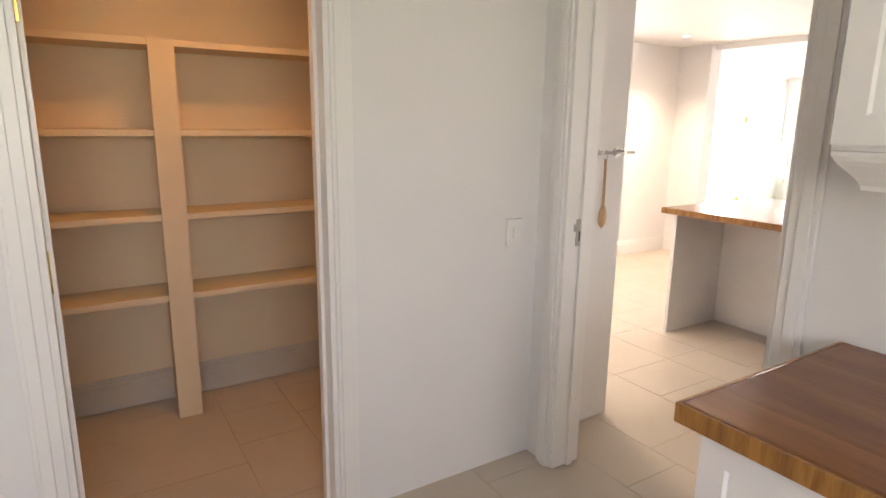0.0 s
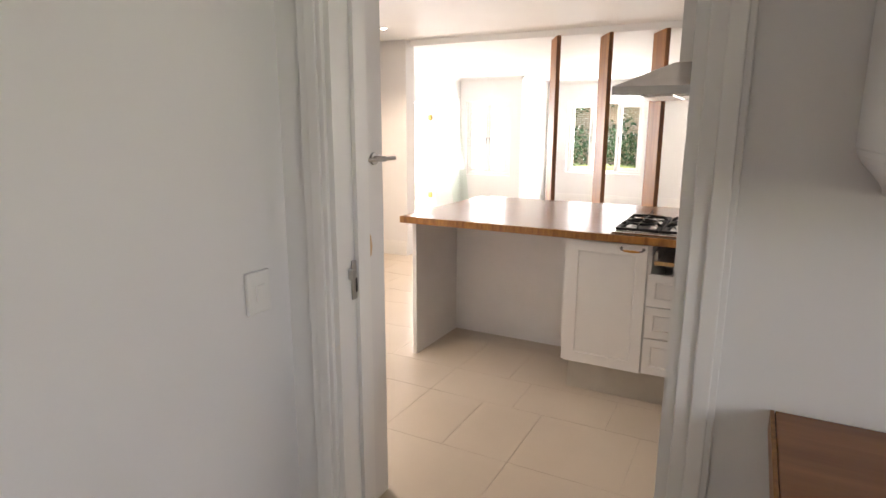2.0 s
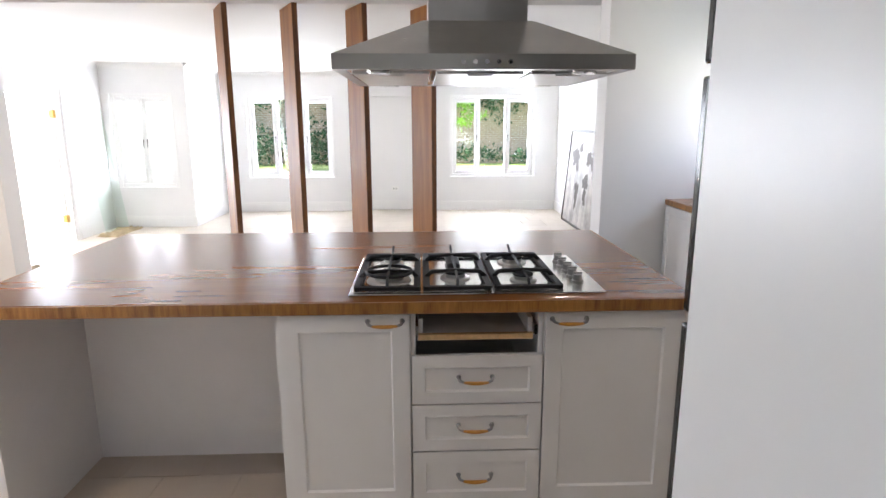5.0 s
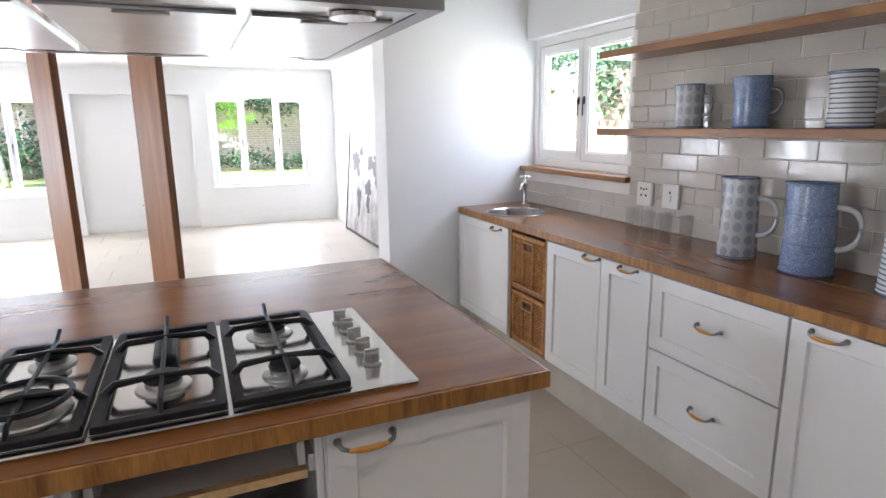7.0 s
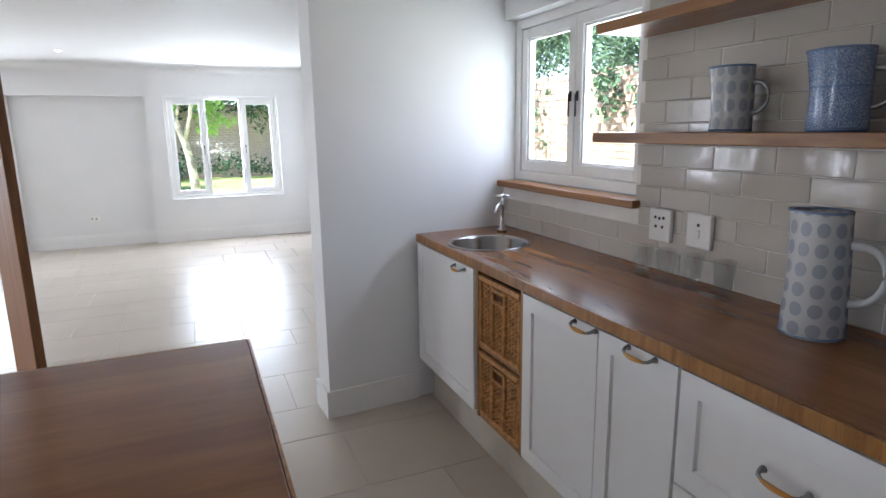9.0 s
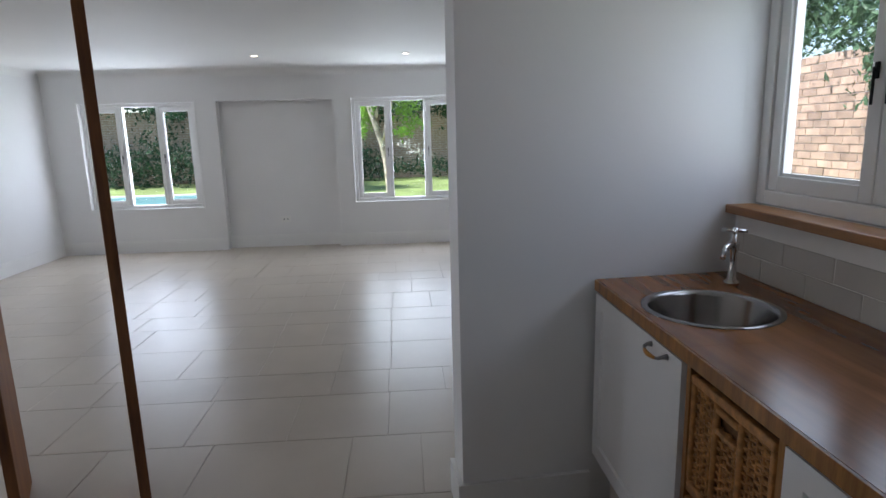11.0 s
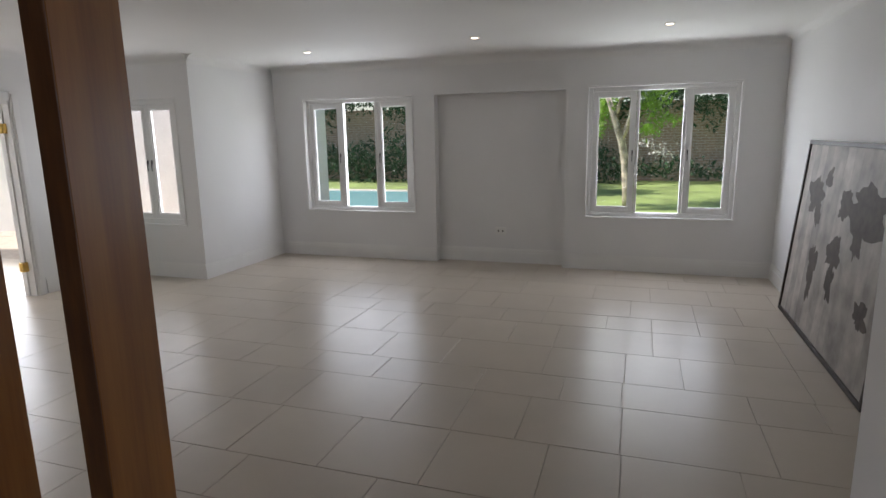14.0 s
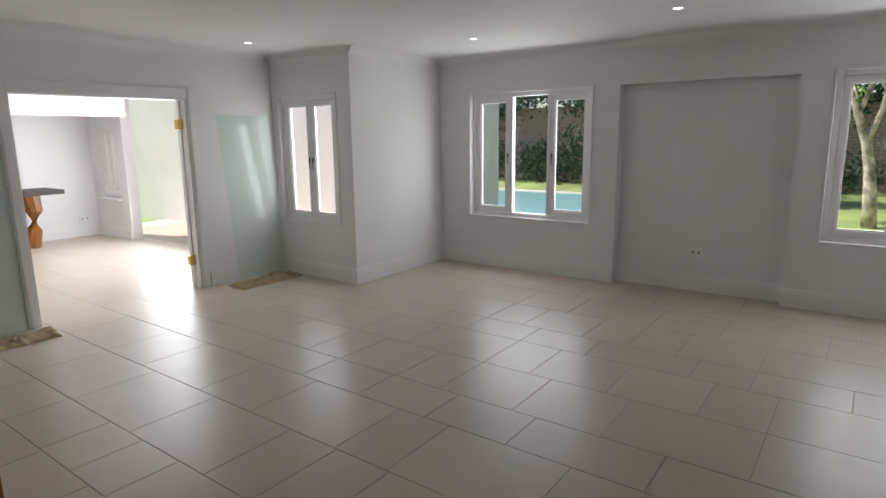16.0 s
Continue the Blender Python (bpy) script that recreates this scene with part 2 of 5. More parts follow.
OUTW = mat("outside_render", (0.78, 0.76, 0.73), 0.8, var=0.04, scale=2, bump=0.2, bump_scale=40)
ROOFM = mat("roof_sheet", (0.30, 0.27, 0.25), 0.7, var=0.1)


def glow(name, color, strength):
    m = bpy.data.materials.new(name)
    m.use_nodes = True
    b = m.node_tree.nodes["Principled BSDF"]
    b.inputs["Base Color"].default_value = (*color, 1)
    b.inputs["Emission Color"].default_value, b.inputs["Emission Strength"].default_value = (*color, 1), strength
    return m


LAMPGLOW = glow("lamp_face", (1.0, 0.86, 0.66), 6.0)


# ---- mesh helpers ----
def box(bm, x0, x1, y0, y1, z0, z1, bevel=0.0):
    vs = bmesh.ops.create_cube(bm, size=1.0)["verts"]
    for v in vs:
        v.co = Vector(((x0 + x1) / 2 + v.co.x * (x1 - x0), (y0 + y1) / 2 + v.co.y * (y1 - y0), (z0 + z1) / 2 + v.co.z * (z1 - z0)))
    if bevel:
        es = {e for v in vs for e in v.link_edges}
        bmesh.ops.bevel(bm, geom=list(es), offset=bevel, segments=2, affect="EDGES", profile=0.5)
    return vs


def cyl(bm, a, b, r0, r1=None, n=16):
    a, b = Vector(a), Vector(b)
    d = b - a
    m = Matrix.Translation((a + b) / 2) @ d.to_track_quat("Z", "Y").to_matrix().to_4x4()
    bmesh.ops.create_cone(bm, cap_ends=True, segments=n, radius1=r0, radius2=r0 if r1 is None else r1, depth=d.length, matrix=m)


def tube(bm, pts, r, n=8):
    pts = [Vector(p) for p in pts]
    rings = []
    for i, p in enumerate(pts):
        d = (pts[min(i + 1, len(pts) - 1)] - pts[max(i - 1, 0)]).normalized()
        q = d.to_track_quat("Z", "Y")
        rr = r[i] if isinstance(r, (list, tuple)) else r
        rings.append([bm.verts.new(p + q @ Vector((rr * math.cos(2 * math.pi * k / n), rr * math.sin(2 * math.pi * k / n), 0))) for k in range(n)])
    for a, b in zip(rings, rings[1:]):
        for k in range(n):
            bm.faces.new((a[k], a[(k + 1) % n], b[(k + 1) % n], b[k]))
    bm.faces.new(rings[0][::-1])
    bm.faces.new(rings[-1])


def lathe(bm, profile, n=32, at=(0, 0, 0), cap=True):
    rings = []
    for r, z in profile:
        rings.append([bm.verts.new((at[0] + r * math.cos(2 * math.pi * k / n), at[1] + r * math.sin(2 * math.pi * k / n), at[2] + z)) for k in range(n)])
    for a, b in zip(rings, rings[1:]):
        for k in range(n):
            bm.faces.new((a[k], a[(k + 1) % n], b[(k + 1) % n], b[k]))
    if cap:
        bm.faces.new(rings[0][::-1])
    bm.faces.new(rings[-1])


def prism(bm, pts, z0, z1):
    lo = [bm.verts.new((x, y, z0)) for x, y in pts]
    hi = [bm.verts.new((x, y, z1)) for x, y in pts]
    n = len(pts)
    bm.faces.new(lo[::-1])
    bm.faces.new(hi)
    for i in range(n):
        bm.faces.new((lo[i], lo[(i + 1) % n], hi[(i + 1) % n], hi[i]))


def mesh_of(bm, name, material, smooth=False):
    bmesh.ops.recalc_face_normals(bm, faces=bm.faces)
    me = bpy.data.meshes.new(name)
    bm.to_mesh(me)
    bm.free()
    me.materials.append(material)
    if smooth:
        for p in me.polygons:
            p.use_smooth = True
    return me


def part(name, bm, material, parent, label="", smooth=False):
    o = new(name, mesh_of(bm, name, material, smooth))
    o.parent = parent
    if parent is not None and parent.type == "EMPTY" and parent.parent is None:
        o.matrix_parent_inverse = Matrix.Translation(-parent.location)
    elif parent is not None and parent.parent is not None:
        o.matrix_parent_inverse = Matrix()
    if label:
        o["label"] = label
    return o


def solid(name, material, label, category, *boxes, kind="", bevel=0.0, group=""):
    """One mesh thing or piece of the setting made of boxes."""
    bm = bmesh.new()
    for b in boxes:
        box(bm, *b, bevel=bevel)
    o = new(name, mesh_of(bm, name, material))
    return tagged(o, label, category, group, kind)


def thing(name, at, label, category, group="", kind=""):
    o = new(name)
    o.location = at
    o.empty_display_size = 0.1
    return tagged(o, label, category, group, kind)


def bx(name, material, parent, *boxes, bevel=0.0, label=""):
    bm = bmesh.new()
    for b in boxes:
        box(bm, *b, bevel=bevel)
    return part(name, bm, material, parent, label)


def wall(name, label, along, c0, c1, a0, a1, z1, holes=(), material=None):
    """An upright wall along x or y, from a0 to a1, thick from c0 to c1, with holes (a, b, low, high) through it."""
    bm = bmesh.new()

    def put(p, q, lo, hi):
        if q - p > 1e-4 and hi - lo > 1e-4:
            box(bm, *((p, q, c0, c1) if along == "x" else (c0, c1, p, q)), lo, hi)

    at = a0
    for p, q, lo, hi in sorted(holes):
        put(at, p, 0, z1)
        put(p, q, 0, lo)
        put(p, q, hi, z1)
        at = q
    put(at, a1, 0, z1)
    o = new(name, mesh_of(bm, name, material or WALL))
    return tagged(o, label, "wall", kind="structure")


def skirting(along, c, side, a0, a1, h=0.16, t=0.018):
    """A moulded skirting board against the wall face at c, standing out to the given side."""
    bm = bmesh.new()
    for lo, hi, tt in ((0, h * 0.75, t), (h * 0.75, h * 0.9, t * 0.75), (h * 0.9, h, t * 0.4)):
        p, q = sorted((c + side * 0.001, c + side * tt))
        box(bm, *((a0, a1, p, q) if along == "x" else (p, q, a0, a1)), lo + 0.006, hi + 0.006)
    return tagged(new("baseboard", mesh_of(bm, "baseboard", TRIM)), "white painted moulded skirting board along the wall", "baseboard", kind="structure")


CEILING = 2.36
LIV = 2.30

# ---- the large structure ----
wall("wall_scullery_north", "white plaster wall with the pantry doorway", "x", 2.17, 2.29, -0.6, 2.74, CEILING, [(0.975, 1.835, 0, 2.03)])
wall("wall_scullery_west", "plain white plaster wall", "y", -0.72, -0.6, -1.4, 2.29, CEILING)
wall("wall_scullery_south", "white plaster wall with an added, unseen window", "x", -1.4, -1.22, -0.6, 2.74, CEILING, [(0.3, 1.5, 0.95, 2.05)])
wall("wall_kitchen_west", "white plaster wall with a door opening", "y", 2.74, 2.88, -1.2, 5.0, CEILING, [(1.12, 2.02, 0, 2.05)])
wall("wall_pantry_back", "white pantry wall", "x", 3.56, 3.68, 0.75, 2.74, CEILING, material=WARMLIT)
wall("wall_pantry_west", "white pantry wall", "y", 0.75, 0.87, 2.29, 3.56, CEILING, material=WARMLIT)
wall("wall_stub", "short white wall beside the kitchen door", "x", 2.24, 2.39, 2.88, 3.33, CEILING)
wall("wall_kitchen_north", "white plaster kitchen wall with an added, unseen window", "x", 4.85, 5.0, 2.88, 7.12, CEILING, [(3.9, 5.3, 0.9, 2.05)])
wall("wall_pier", "white wall end between kitchen and living room", "y", 7.12, 7.30, 4.45, 5.86, CEILING)
wall("wall_kitchen_south", "white plaster kitchen wall with a casement window", "x", -1.14, -0.95, 2.88, 7.10, CEILING, [(6.03, 7.10, 1.165, 2.0)])
bm = bmesh.new()
prism(bm, [(7.01, 0.095), (7.10, -0.95), (7.10, -1.14), (7.32, -1.14), (7.19, 0.11)], 0, CEILING)
tagged(new("wall_sink_end", mesh_of(bm, "wall_sink_end", WALL)), "white wall between the sink counter and living room", "wall", kind="structure")
wall("wall_living_south", "white plaster living room wall", "x", -1.06, -0.90, 7.325, 12.775, LIV + 0.06)
wall("wall_living_east", "white plaster wall with two windows and a niche", "y", 12.775, 12.93, -1.06, 4.85, LIV + 0.06,
     [(-0.522, 0.907, 0.582, 1.917), (1.145, 2.60, 0, 1.908), (2.872, 4.278, 0.58, 1.903)])
solid("niche_back", WALL, "flat white back of the wall niche", "wall", (12.90, 13.02, 1.10, 2.65, 0, 1.95), kind="structure")
wall("wall_bay_side", "white plaster side of the projecting corner", "x", 4.69, 4.85, 11.33, 12.775, LIV + 0.06)
wall("wall_bay_window", "white plaster wall with a narrow window", "y", 11.33, 11.48, 4.85, 6.0, LIV + 0.06, [(4.895, 5.745, 0.583, 1.88)])
wall("wall_living_north", "white plaster wall with a wide doorway", "x", 5.855, 6.0, 7.30, 11.33, LIV + 0.06, [(8.91, 10.36, 0, 1.845)])
wall("wall_far_east", "white wall with a window and a wide glazed opening", "y", 11.40, 11.55, 6.0, 10.55, LIV + 0.06, [(6.25, 9.36, 0, 2.1), (9.58, 10.10, 0.6, 1.68)])
wall("wall_far_north", "plain white wall of the far room", "x", 10.4, 10.55, 7.3, 11.40, LIV + 0.06)
wall("wall_far_west", "plain white wall of the far room", "y", 7.15, 7.3, 6.0, 10.55, LIV + 0.06)
solid("bulkhead", WALL, "white dropped bulkhead across the far room", "wall", (7.3, 11.4, 9.2, 9.36, 1.78, 2.35), kind="structure")

solid("ceiling", CEIL, "smooth white painted kitchen ceiling", "ceiling", (-0.72, 7.2, -1.4, 5.0, CEILING, CEILING + 0.15), kind="structure")
bm = bmesh.new()
box(bm, 7.2, 13.0, -1.1, 6.0, LIV, CEILING + 0.15)
box(bm, 7.15, 11.6, 6.0, 10.6, LIV, CEILING + 0.15)
tagged(new("ceiling_living", mesh_of(bm, "ceiling_living", CEIL)), "smooth white painted living room ceiling", "ceiling", kind="structure")


def cornice(along, c, side, a0, a1):
    """A quarter-round cove between wall and ceiling."""
    bm = bmesh.new()
    r, n = 0.09, 6
    prof = [(0.0, 0.0)] + [(r - r * math.cos(i * math.pi / 2 / n), -r + r * math.sin(i * math.pi / 2 / n)) for i in range(n + 1)]
    ends = []
    for a in (a0, a1):
        ends.append([bm.verts.new(((a, c + side * (d + 0.001), LIV + h - 0.001) if along == "x" else (c + side * (d + 0.001), a, LIV + h - 0.001))) for d, h in prof])
    k = len(prof)
    for i in range(k):
        bm.faces.new((ends[0][i], ends[0][(i + 1) % k], ends[1][(i + 1) % k], ends[1][i]))
    bm.faces.new(ends[0])
    bm.faces.new(ends[1][::-1])
    return tagged(new("trim", mesh_of(bm, "trim", CEIL)), "white coved plaster cornice under the ceiling", "cornice", kind="structure")


cornice("y", 12.775, -1, -0.9, 4.69)
cornice("x", -0.90, 1, 7.33, 12.68)
cornice("x", 4.69, -1, 11.33, 12.68)
cornice("y", 11.33, -1, 4.69, 5.855)
cornice("x", 5.855, -1, 7.30, 11.24)

solid("floor_slab", GROUT, "cement floor under the tiles", "floor", (-0.72, 13.02, -1.4, 10.55, -0.2, 0.0), kind="structure")
for s in (("y", 12.775, -1, -0.9, 1.145), ("y", 12.775, -1, 2.60, 4.69), ("y", 12.90, -1, 1.145, 2.60), ("x", 4.69, -1, 11.31, 12.757),
          ("y", 11.33, -1, 4.69, 5.837), ("x", 5.855, -1, 10.44, 11.33), ("x", 5.855, -1, 7.32, 8.83), ("x", -0.90, 1, 7.33, 12.757),
          ("x", 4.85, -1, 2.88, 7.12), ("y", 7.12, -1, 4.45, 4.83), ("x", 10.4, -1, 7.3, 11.4), ("y", 11.40, -1, 9.36, 10.38)):
    skirting(*s)
bm = bmesh.new()
prism(bm, [(6.992, 0.113), (7.034, -0.40), (7.051, -0.40), (7.009, 0.096), (7.189, 0.111), (7.194, 0.129)], 0.006, 0.15)
tagged(new("baseboard", mesh_of(bm, "baseboard", TRIM)), "white skirting round the wall end", "baseboard", kind="structure")
solid("niche_corner_bead", WALL, "white plaster edge of the niche", "trim", (12.77, 12.774, 1.12, 1.144, 0.17, 1.9), kind="structure")


# ---- windows and doors ----
def casement(name, label, along, c, a0, a1, z0, z1, lights, inward, sill=True, handles=True, bead=0.0):
    """A painted window in a wall hole: outer frame, sashes with panes, sill and catches. inward: side of the room along the other axis."""
    mid = (c, (a0 + a1) / 2, z0) if along == "y" else ((a0 + a1) / 2, c, z0)
    w = thing(name, mid, label, "window", kind="structure")

    def b(p, q, d0, d1, lo, hi):
        d0, d1 = sorted((c + d0 * inward, c + d1 * inward))
        return (d0, d1, p, q, lo, hi) if along == "y" else (p, q, d0, d1, lo, hi)

    f = 0.042 if lights == 3 else 0.05
    d0, d1 = (-0.03, 0.04)
    bx("window_frame", TRIM, w, b(a0, a0 + f, d0, d1, z0, z1), b(a1 - f, a1, d0, d1, z0, z1), b(a0 + f, a1 - f, d0, d1, z1 - f, z1), b(a0 + f, a1 - f, d0, d1, z0, z0 + f), bevel=0.004)
    step = (a1 - a0 - 2 * f) / lights
    s = 0.05
    for i in range(lights):
        p, q = a0 + f + i * step + 0.002, a0 + f + (i + 1) * step - 0.002
        lo, hi = z0 + f + 0.002, z1 - f - 0.002
        fixed = lights == 3 and i == 1
        if fixed:
            # the middle light is glazed straight into the frame, between two posts
            for e in (p, q):
                bx("mullion", TRIM, w, b(e - 0.014, e + 0.014, d0, d1 - 0.006, lo, hi), bevel=0.004)
            gp, gq, gl, gh = p + 0.012, q - 0.012, lo - 0.004, hi + 0.004
        else:
            p += 0.014 if lights == 3 and i == 2 else 0
            q -= 0.014 if lights == 3 and i == 0 else 0
            bx("sash", TRIM, w, b(p, p + s, -0.02, 0.03, lo, hi), b(q - s, q, -0.02, 0.03, lo, hi), b(p + s, q - s, -0.02, 0.03, hi - s, hi), b(p + s, q - s, -0.02, 0.03, lo, lo + s), bevel=0.003)
            bx("glazing_bead", TRIM, w, b(p + s + 0.0005, p + s + 0.012, 0.003, 0.02, lo + s, hi - s), b(q - s - 0.012, q - s - 0.0005, 0.003, 0.02, lo + s, hi - s),
               b(p + s + 0.012, q - s - 0.012, 0.003, 0.02, hi - s - 0.012, hi - s - 0.0005), b(p + s + 0.012, q - s - 0.012, 0.003, 0.02, lo + s + 0.0005, lo + s + 0.012))
            gp, gq, gl, gh = p + s - 0.004, q - s + 0.004, lo + s - 0.004, hi - s + 0.004
            if handles:
                h = (lo + hi) / 2
                hx = q - s / 2 if i == 0 else p + s / 2
                bx("catch", IRON, w, b(hx - 0.006, hx + 0.006, 0.031, 0.04, h - 0.02, h + 0.025), b(hx - 0.003, hx + 0.003, 0.0401, 0.048, h - 0.09, h + 0.012), bevel=0.002)
        bmp = bmesh.new()
        box(bmp, *b(gp, gq, -0.002, 0.002, gl, gh))
        pane = part("pane", bmp, PANE, w)
        pane.visible_shadow = False
    if bead:
        # thin raised bead round the opening on the room side
        u, d2, d3 = 0.016, bead, bead + 0.008
        bx("bead", TRIM, w, b(a0 - u, a0 - 0.001, d2, d3, z0 - u, z1 + u), b(a1 + 0.001, a1 + u, d2, d3, z0 - u, z1 + u), b(a0 - 0.001, a1 + 0.001, d2, d3, z1 + 0.001, z1 + u), b(a0 - 0.001, a1 + 0.001, d2, d3, z0 - u, z0 - 0.001), bevel=0.002)
    if sill:
        bx("window_sill", TRIM, w, b(a0 - 0.02, a1 + 0.02, 0.046, 0.115, z0 - 0.03, z0 - 0.001), bevel=0.006)
    return w


casement("window_1", "white three-light casement window onto the garden", "y", 12.87, 2.872, 4.278, 0.58, 1.903, 3, -1, sill=False, bead=0.096)
casement("window_2", "white three-light casement window facing the tree", "y", 12.87, -0.522, 0.907, 0.582, 1.917, 3, -1, sill=False, bead=0.096)
casement("window_3", "narrow white two-light casement window", "y", 11.40, 4.895, 5.745, 0.583, 1.88, 2, -1, sill=False, bead=0.071)
casement("window_4", "white two-light casement window over the sink", "x", -1.06, 6.05, 7.10, 1.168, 2.0, 2, 1, sill=False)
casement("window_5", "white window of the far room", "y", 11.46, 9.58, 10.10, 0.6, 1.68, 2, -1, handles=False)
# unseen window, added to admit the assumed scullery daylight
casement("added_window_1", "unseen scullery window added as a daylight source", "x", -1.31, 0.3, 1.5, 0.95, 2.05, 2, 1, handles=False)
# added window out of view, only there for the kitchen fill light
casement("added_window_2", "unseen kitchen window added to let in fill light", "x", 4.92, 3.9, 5.3, 0.9, 2.05, 2, -1, handles=False)
solid("kitchen_sill", SHELF, "varnished wooden window sill board above the sink", "sill", (6.0, 7.09, -1.01, -0.90, 1.135, 1.166), kind="structure", bevel=0.004)


def door_casing(name, label, along, c0, c1, a0, a1, top, side_lo=True, side_hi=True):
    """Lining and architraves round a door opening."""
    d = thing(name, ((c0 + c1) / 2, a0, 0) if along == "y" else (a0, (c0 + c1) / 2, 0), label, "door frame", kind="structure")

    def b(p, q, e0, e1, lo, hi):
        return (e0, e1, p, q, lo, hi) if along == "y" else (p, q, e0, e1, lo, hi)

    lo = 0.006
    bx("lining", TRIM, d, b(a0 + 0.001, a0 + 0.03, c0 - 0.006, c1 + 0.006, lo, top), b(a1 - 0.03, a1 - 0.001, c0 - 0.006, c1 + 0.006, lo, top), b(a0 + 0.03, a1 - 0.03, c0 - 0.006, c1 + 0.006, top - 0.03, top - 0.001))
    bx("door_stop", TRIM, d, b(a0 + 0.031, a0 + 0.044, c1 - 0.07, c1 - 0.04, lo, top - 0.031), b(a1 - 0.044, a1 - 0.031, c1 - 0.07, c1 - 0.04, lo, top - 0.031))
    w = 0.075
    for on, e, s in ((side_lo, c0, -1), (side_hi, c1, 1)):
        if on:
            for p, q in ((a0 - w + 0.012, a0 + 0.012), (a1 - 0.012, a1 + w - 0.012)):
                e0, e1 = sorted((e + s * 0.001, e + s * 0.018))
                f0, f1 = sorted((e + s * 0.0185, e + s * 0.027))
                bx("architrave", TRIM, d, b(p, q, e0, e1, lo, top + w), b(p + 0.012, q - 0.03, f0, f1, lo, top + w - 0.02), bevel=0.003)
            e0, e1 = sorted((e + s * 0.001, e + s * 0.018))
            bx("architrave", TRIM, d, b(a0 + 0.013, a1 - 0.013, e0, e1, top - 0.012, top + w), bevel=0.003)
    return d


kd = door_casing("door_1", "white painted frame of the kitchen doorway", "y", 2.74, 2.88, 1.12, 2.02, 2.05)
bx("strike_plate", STEEL, kd, (2.79, 2.835, 1.984, 1.988, 1.0, 1.11))
bx("strike_hole", DARK, kd, (2.803, 2.822, 1.9825, 1.9835, 1.02, 1.06))
bx("latch_lip", STEEL, kd, (2.775, 2.79, 1.972, 1.988, 1.06, 1.09), bevel=0.003)
pd = door_casing("door_2", "white painted frame of the pantry doorway", "x", 2.17, 2.29, 0.975, 1.835, 2.03)
bx("strike_plate", BRASS, pd, (1.006, 1.009, 2.20, 2.235, 1.0, 1.12))
bx("hinge", BRASS, pd, (1.006, 1.013, 2.19, 2.22, 0.22, 0.32))
bx("hinge", BRASS, pd, (1.006, 1.013, 2.19, 2.22, 1.72, 1.82))
ld = door_casing("door_3", "white frame of the wide doorway with brass glass-door hinges", "x", 5.855, 6.0, 8.91, 10.36, 1.845, True, True)
for z in (0.25, 1.55):
    bx("glass_hinge", BRASS, ld, (10.27, 10.329, 5.90, 5.95, z, z + 0.09), bevel=0.004)


# ---- kitchen island ----
def pull(parent, at, axis, w=0.10):
    """A bow handle: beech grip between two pewter feet. axis: the way it stands out."""
    x, y, z = at
    s = -1 if axis == "x" else 1

    def P(a, d, dz=0):
        return (x + s * d, y + a, z + dz) if axis == "x" else (x + a, y + d, z + dz)

    bm = bmesh.new()
    pts = [P(-w * 0.36 + w * 0.72 * i / 8, 0.026 + 0.006 * math.sin(math.pi * i / 8), -0.008) for i in range(9)]
    tube(bm, pts, [0.004, 0.005, 0.006, 0.0065, 0.0065, 0.0065, 0.006, 0.005, 0.004], 8)
    g = part("grip", bm, HANDLE, parent, "beech grip", True)
    for e in (-1, 1):
        bm = bmesh.new()
        tube(bm, [P(e * w * 0.5, 0.0), P(e * w * 0.5, 0.012), P(e * w * 0.46, 0.022, -0.004), P(e * w * 0.34, 0.026, -0.008)], [0.009, 0.0055, 0.0048, 0.0042], 8)
        part("foot", bm, PEWTER, parent, "pewter foot", True)


def shaker(parent, axis, c, a0, a1, z0, z1, material=None, name="door", rail=0.055):
    """A framed front: thin panel with raised stiles and rails. axis: the way it faces (x: towards -x, y: towards +y)."""
    bm = bmesh.new()
    if axis == "x":
        box(bm, c - 0.02, c, a0 + 0.002, a1 - 0.002, z0 + 0.002, z1 - 0.002)
        out = Vector((-1, 0, 0))
    else:
        box(bm, a0 + 0.002, a1 - 0.002, c, c + 0.02, z0 + 0.002, z1 - 0.002)
        out = Vector((0, 1, 0))
    bm.normal_update()
    front = [f for f in bm.faces if f.normal.dot(out) > 0.9]
    bmesh.ops.inset_region(bm, faces=front, thickness=rail, use_even_offset=True)
    bmesh.ops.inset_region(bm, faces=front, thickness=0.005, depth=-0.008, use_even_offset=True)
    return part(name, bm, material or CAB, parent)


FX = 4.56
c1 = thing("island_cabinet", (FX, 1.65, 0.2), "white panelled island cupboard with a wooden bow handle", "cabinet", "island units")
bx("body", CAB, c1, (FX, 5.2, 1.46, 1.875, 0.2, 0.889))
fr = shaker(c1, "x", FX, 1.462, 1.873, 0.2, 0.885)
pull(fr, (FX - 0.021, 1.54, 0.862), "x", 0.11)
c2 = thing("island_drawer_cabinet", (FX, 1.25, 0.2), "white island drawer unit with an open top slot missing its front", "cabinet", "island units")
bx("body", CAB, c2, (FX, 5.2, 1.03, 1.045, 0.2, 0.889), (FX, 5.2, 1.445, 1.459, 0.2, 0.889), (5.15, 5.2, 1.045, 1.445, 0.2, 0.889), (FX + 0.02, 5.15, 1.045, 1.445, 0.2, 0.56))
for i, (lo, hi) in enumerate(((0.572, 0.742), (0.402, 0.570), (0.205, 0.400))):
    fr = shaker(c2, "x", FX, 1.03, 1.458, lo, hi, name="drawer_front", rail=0.04)
    pull(fr, (FX - 0.021, 1.25, (lo + hi) / 2 + 0.01), "x", 0.11)
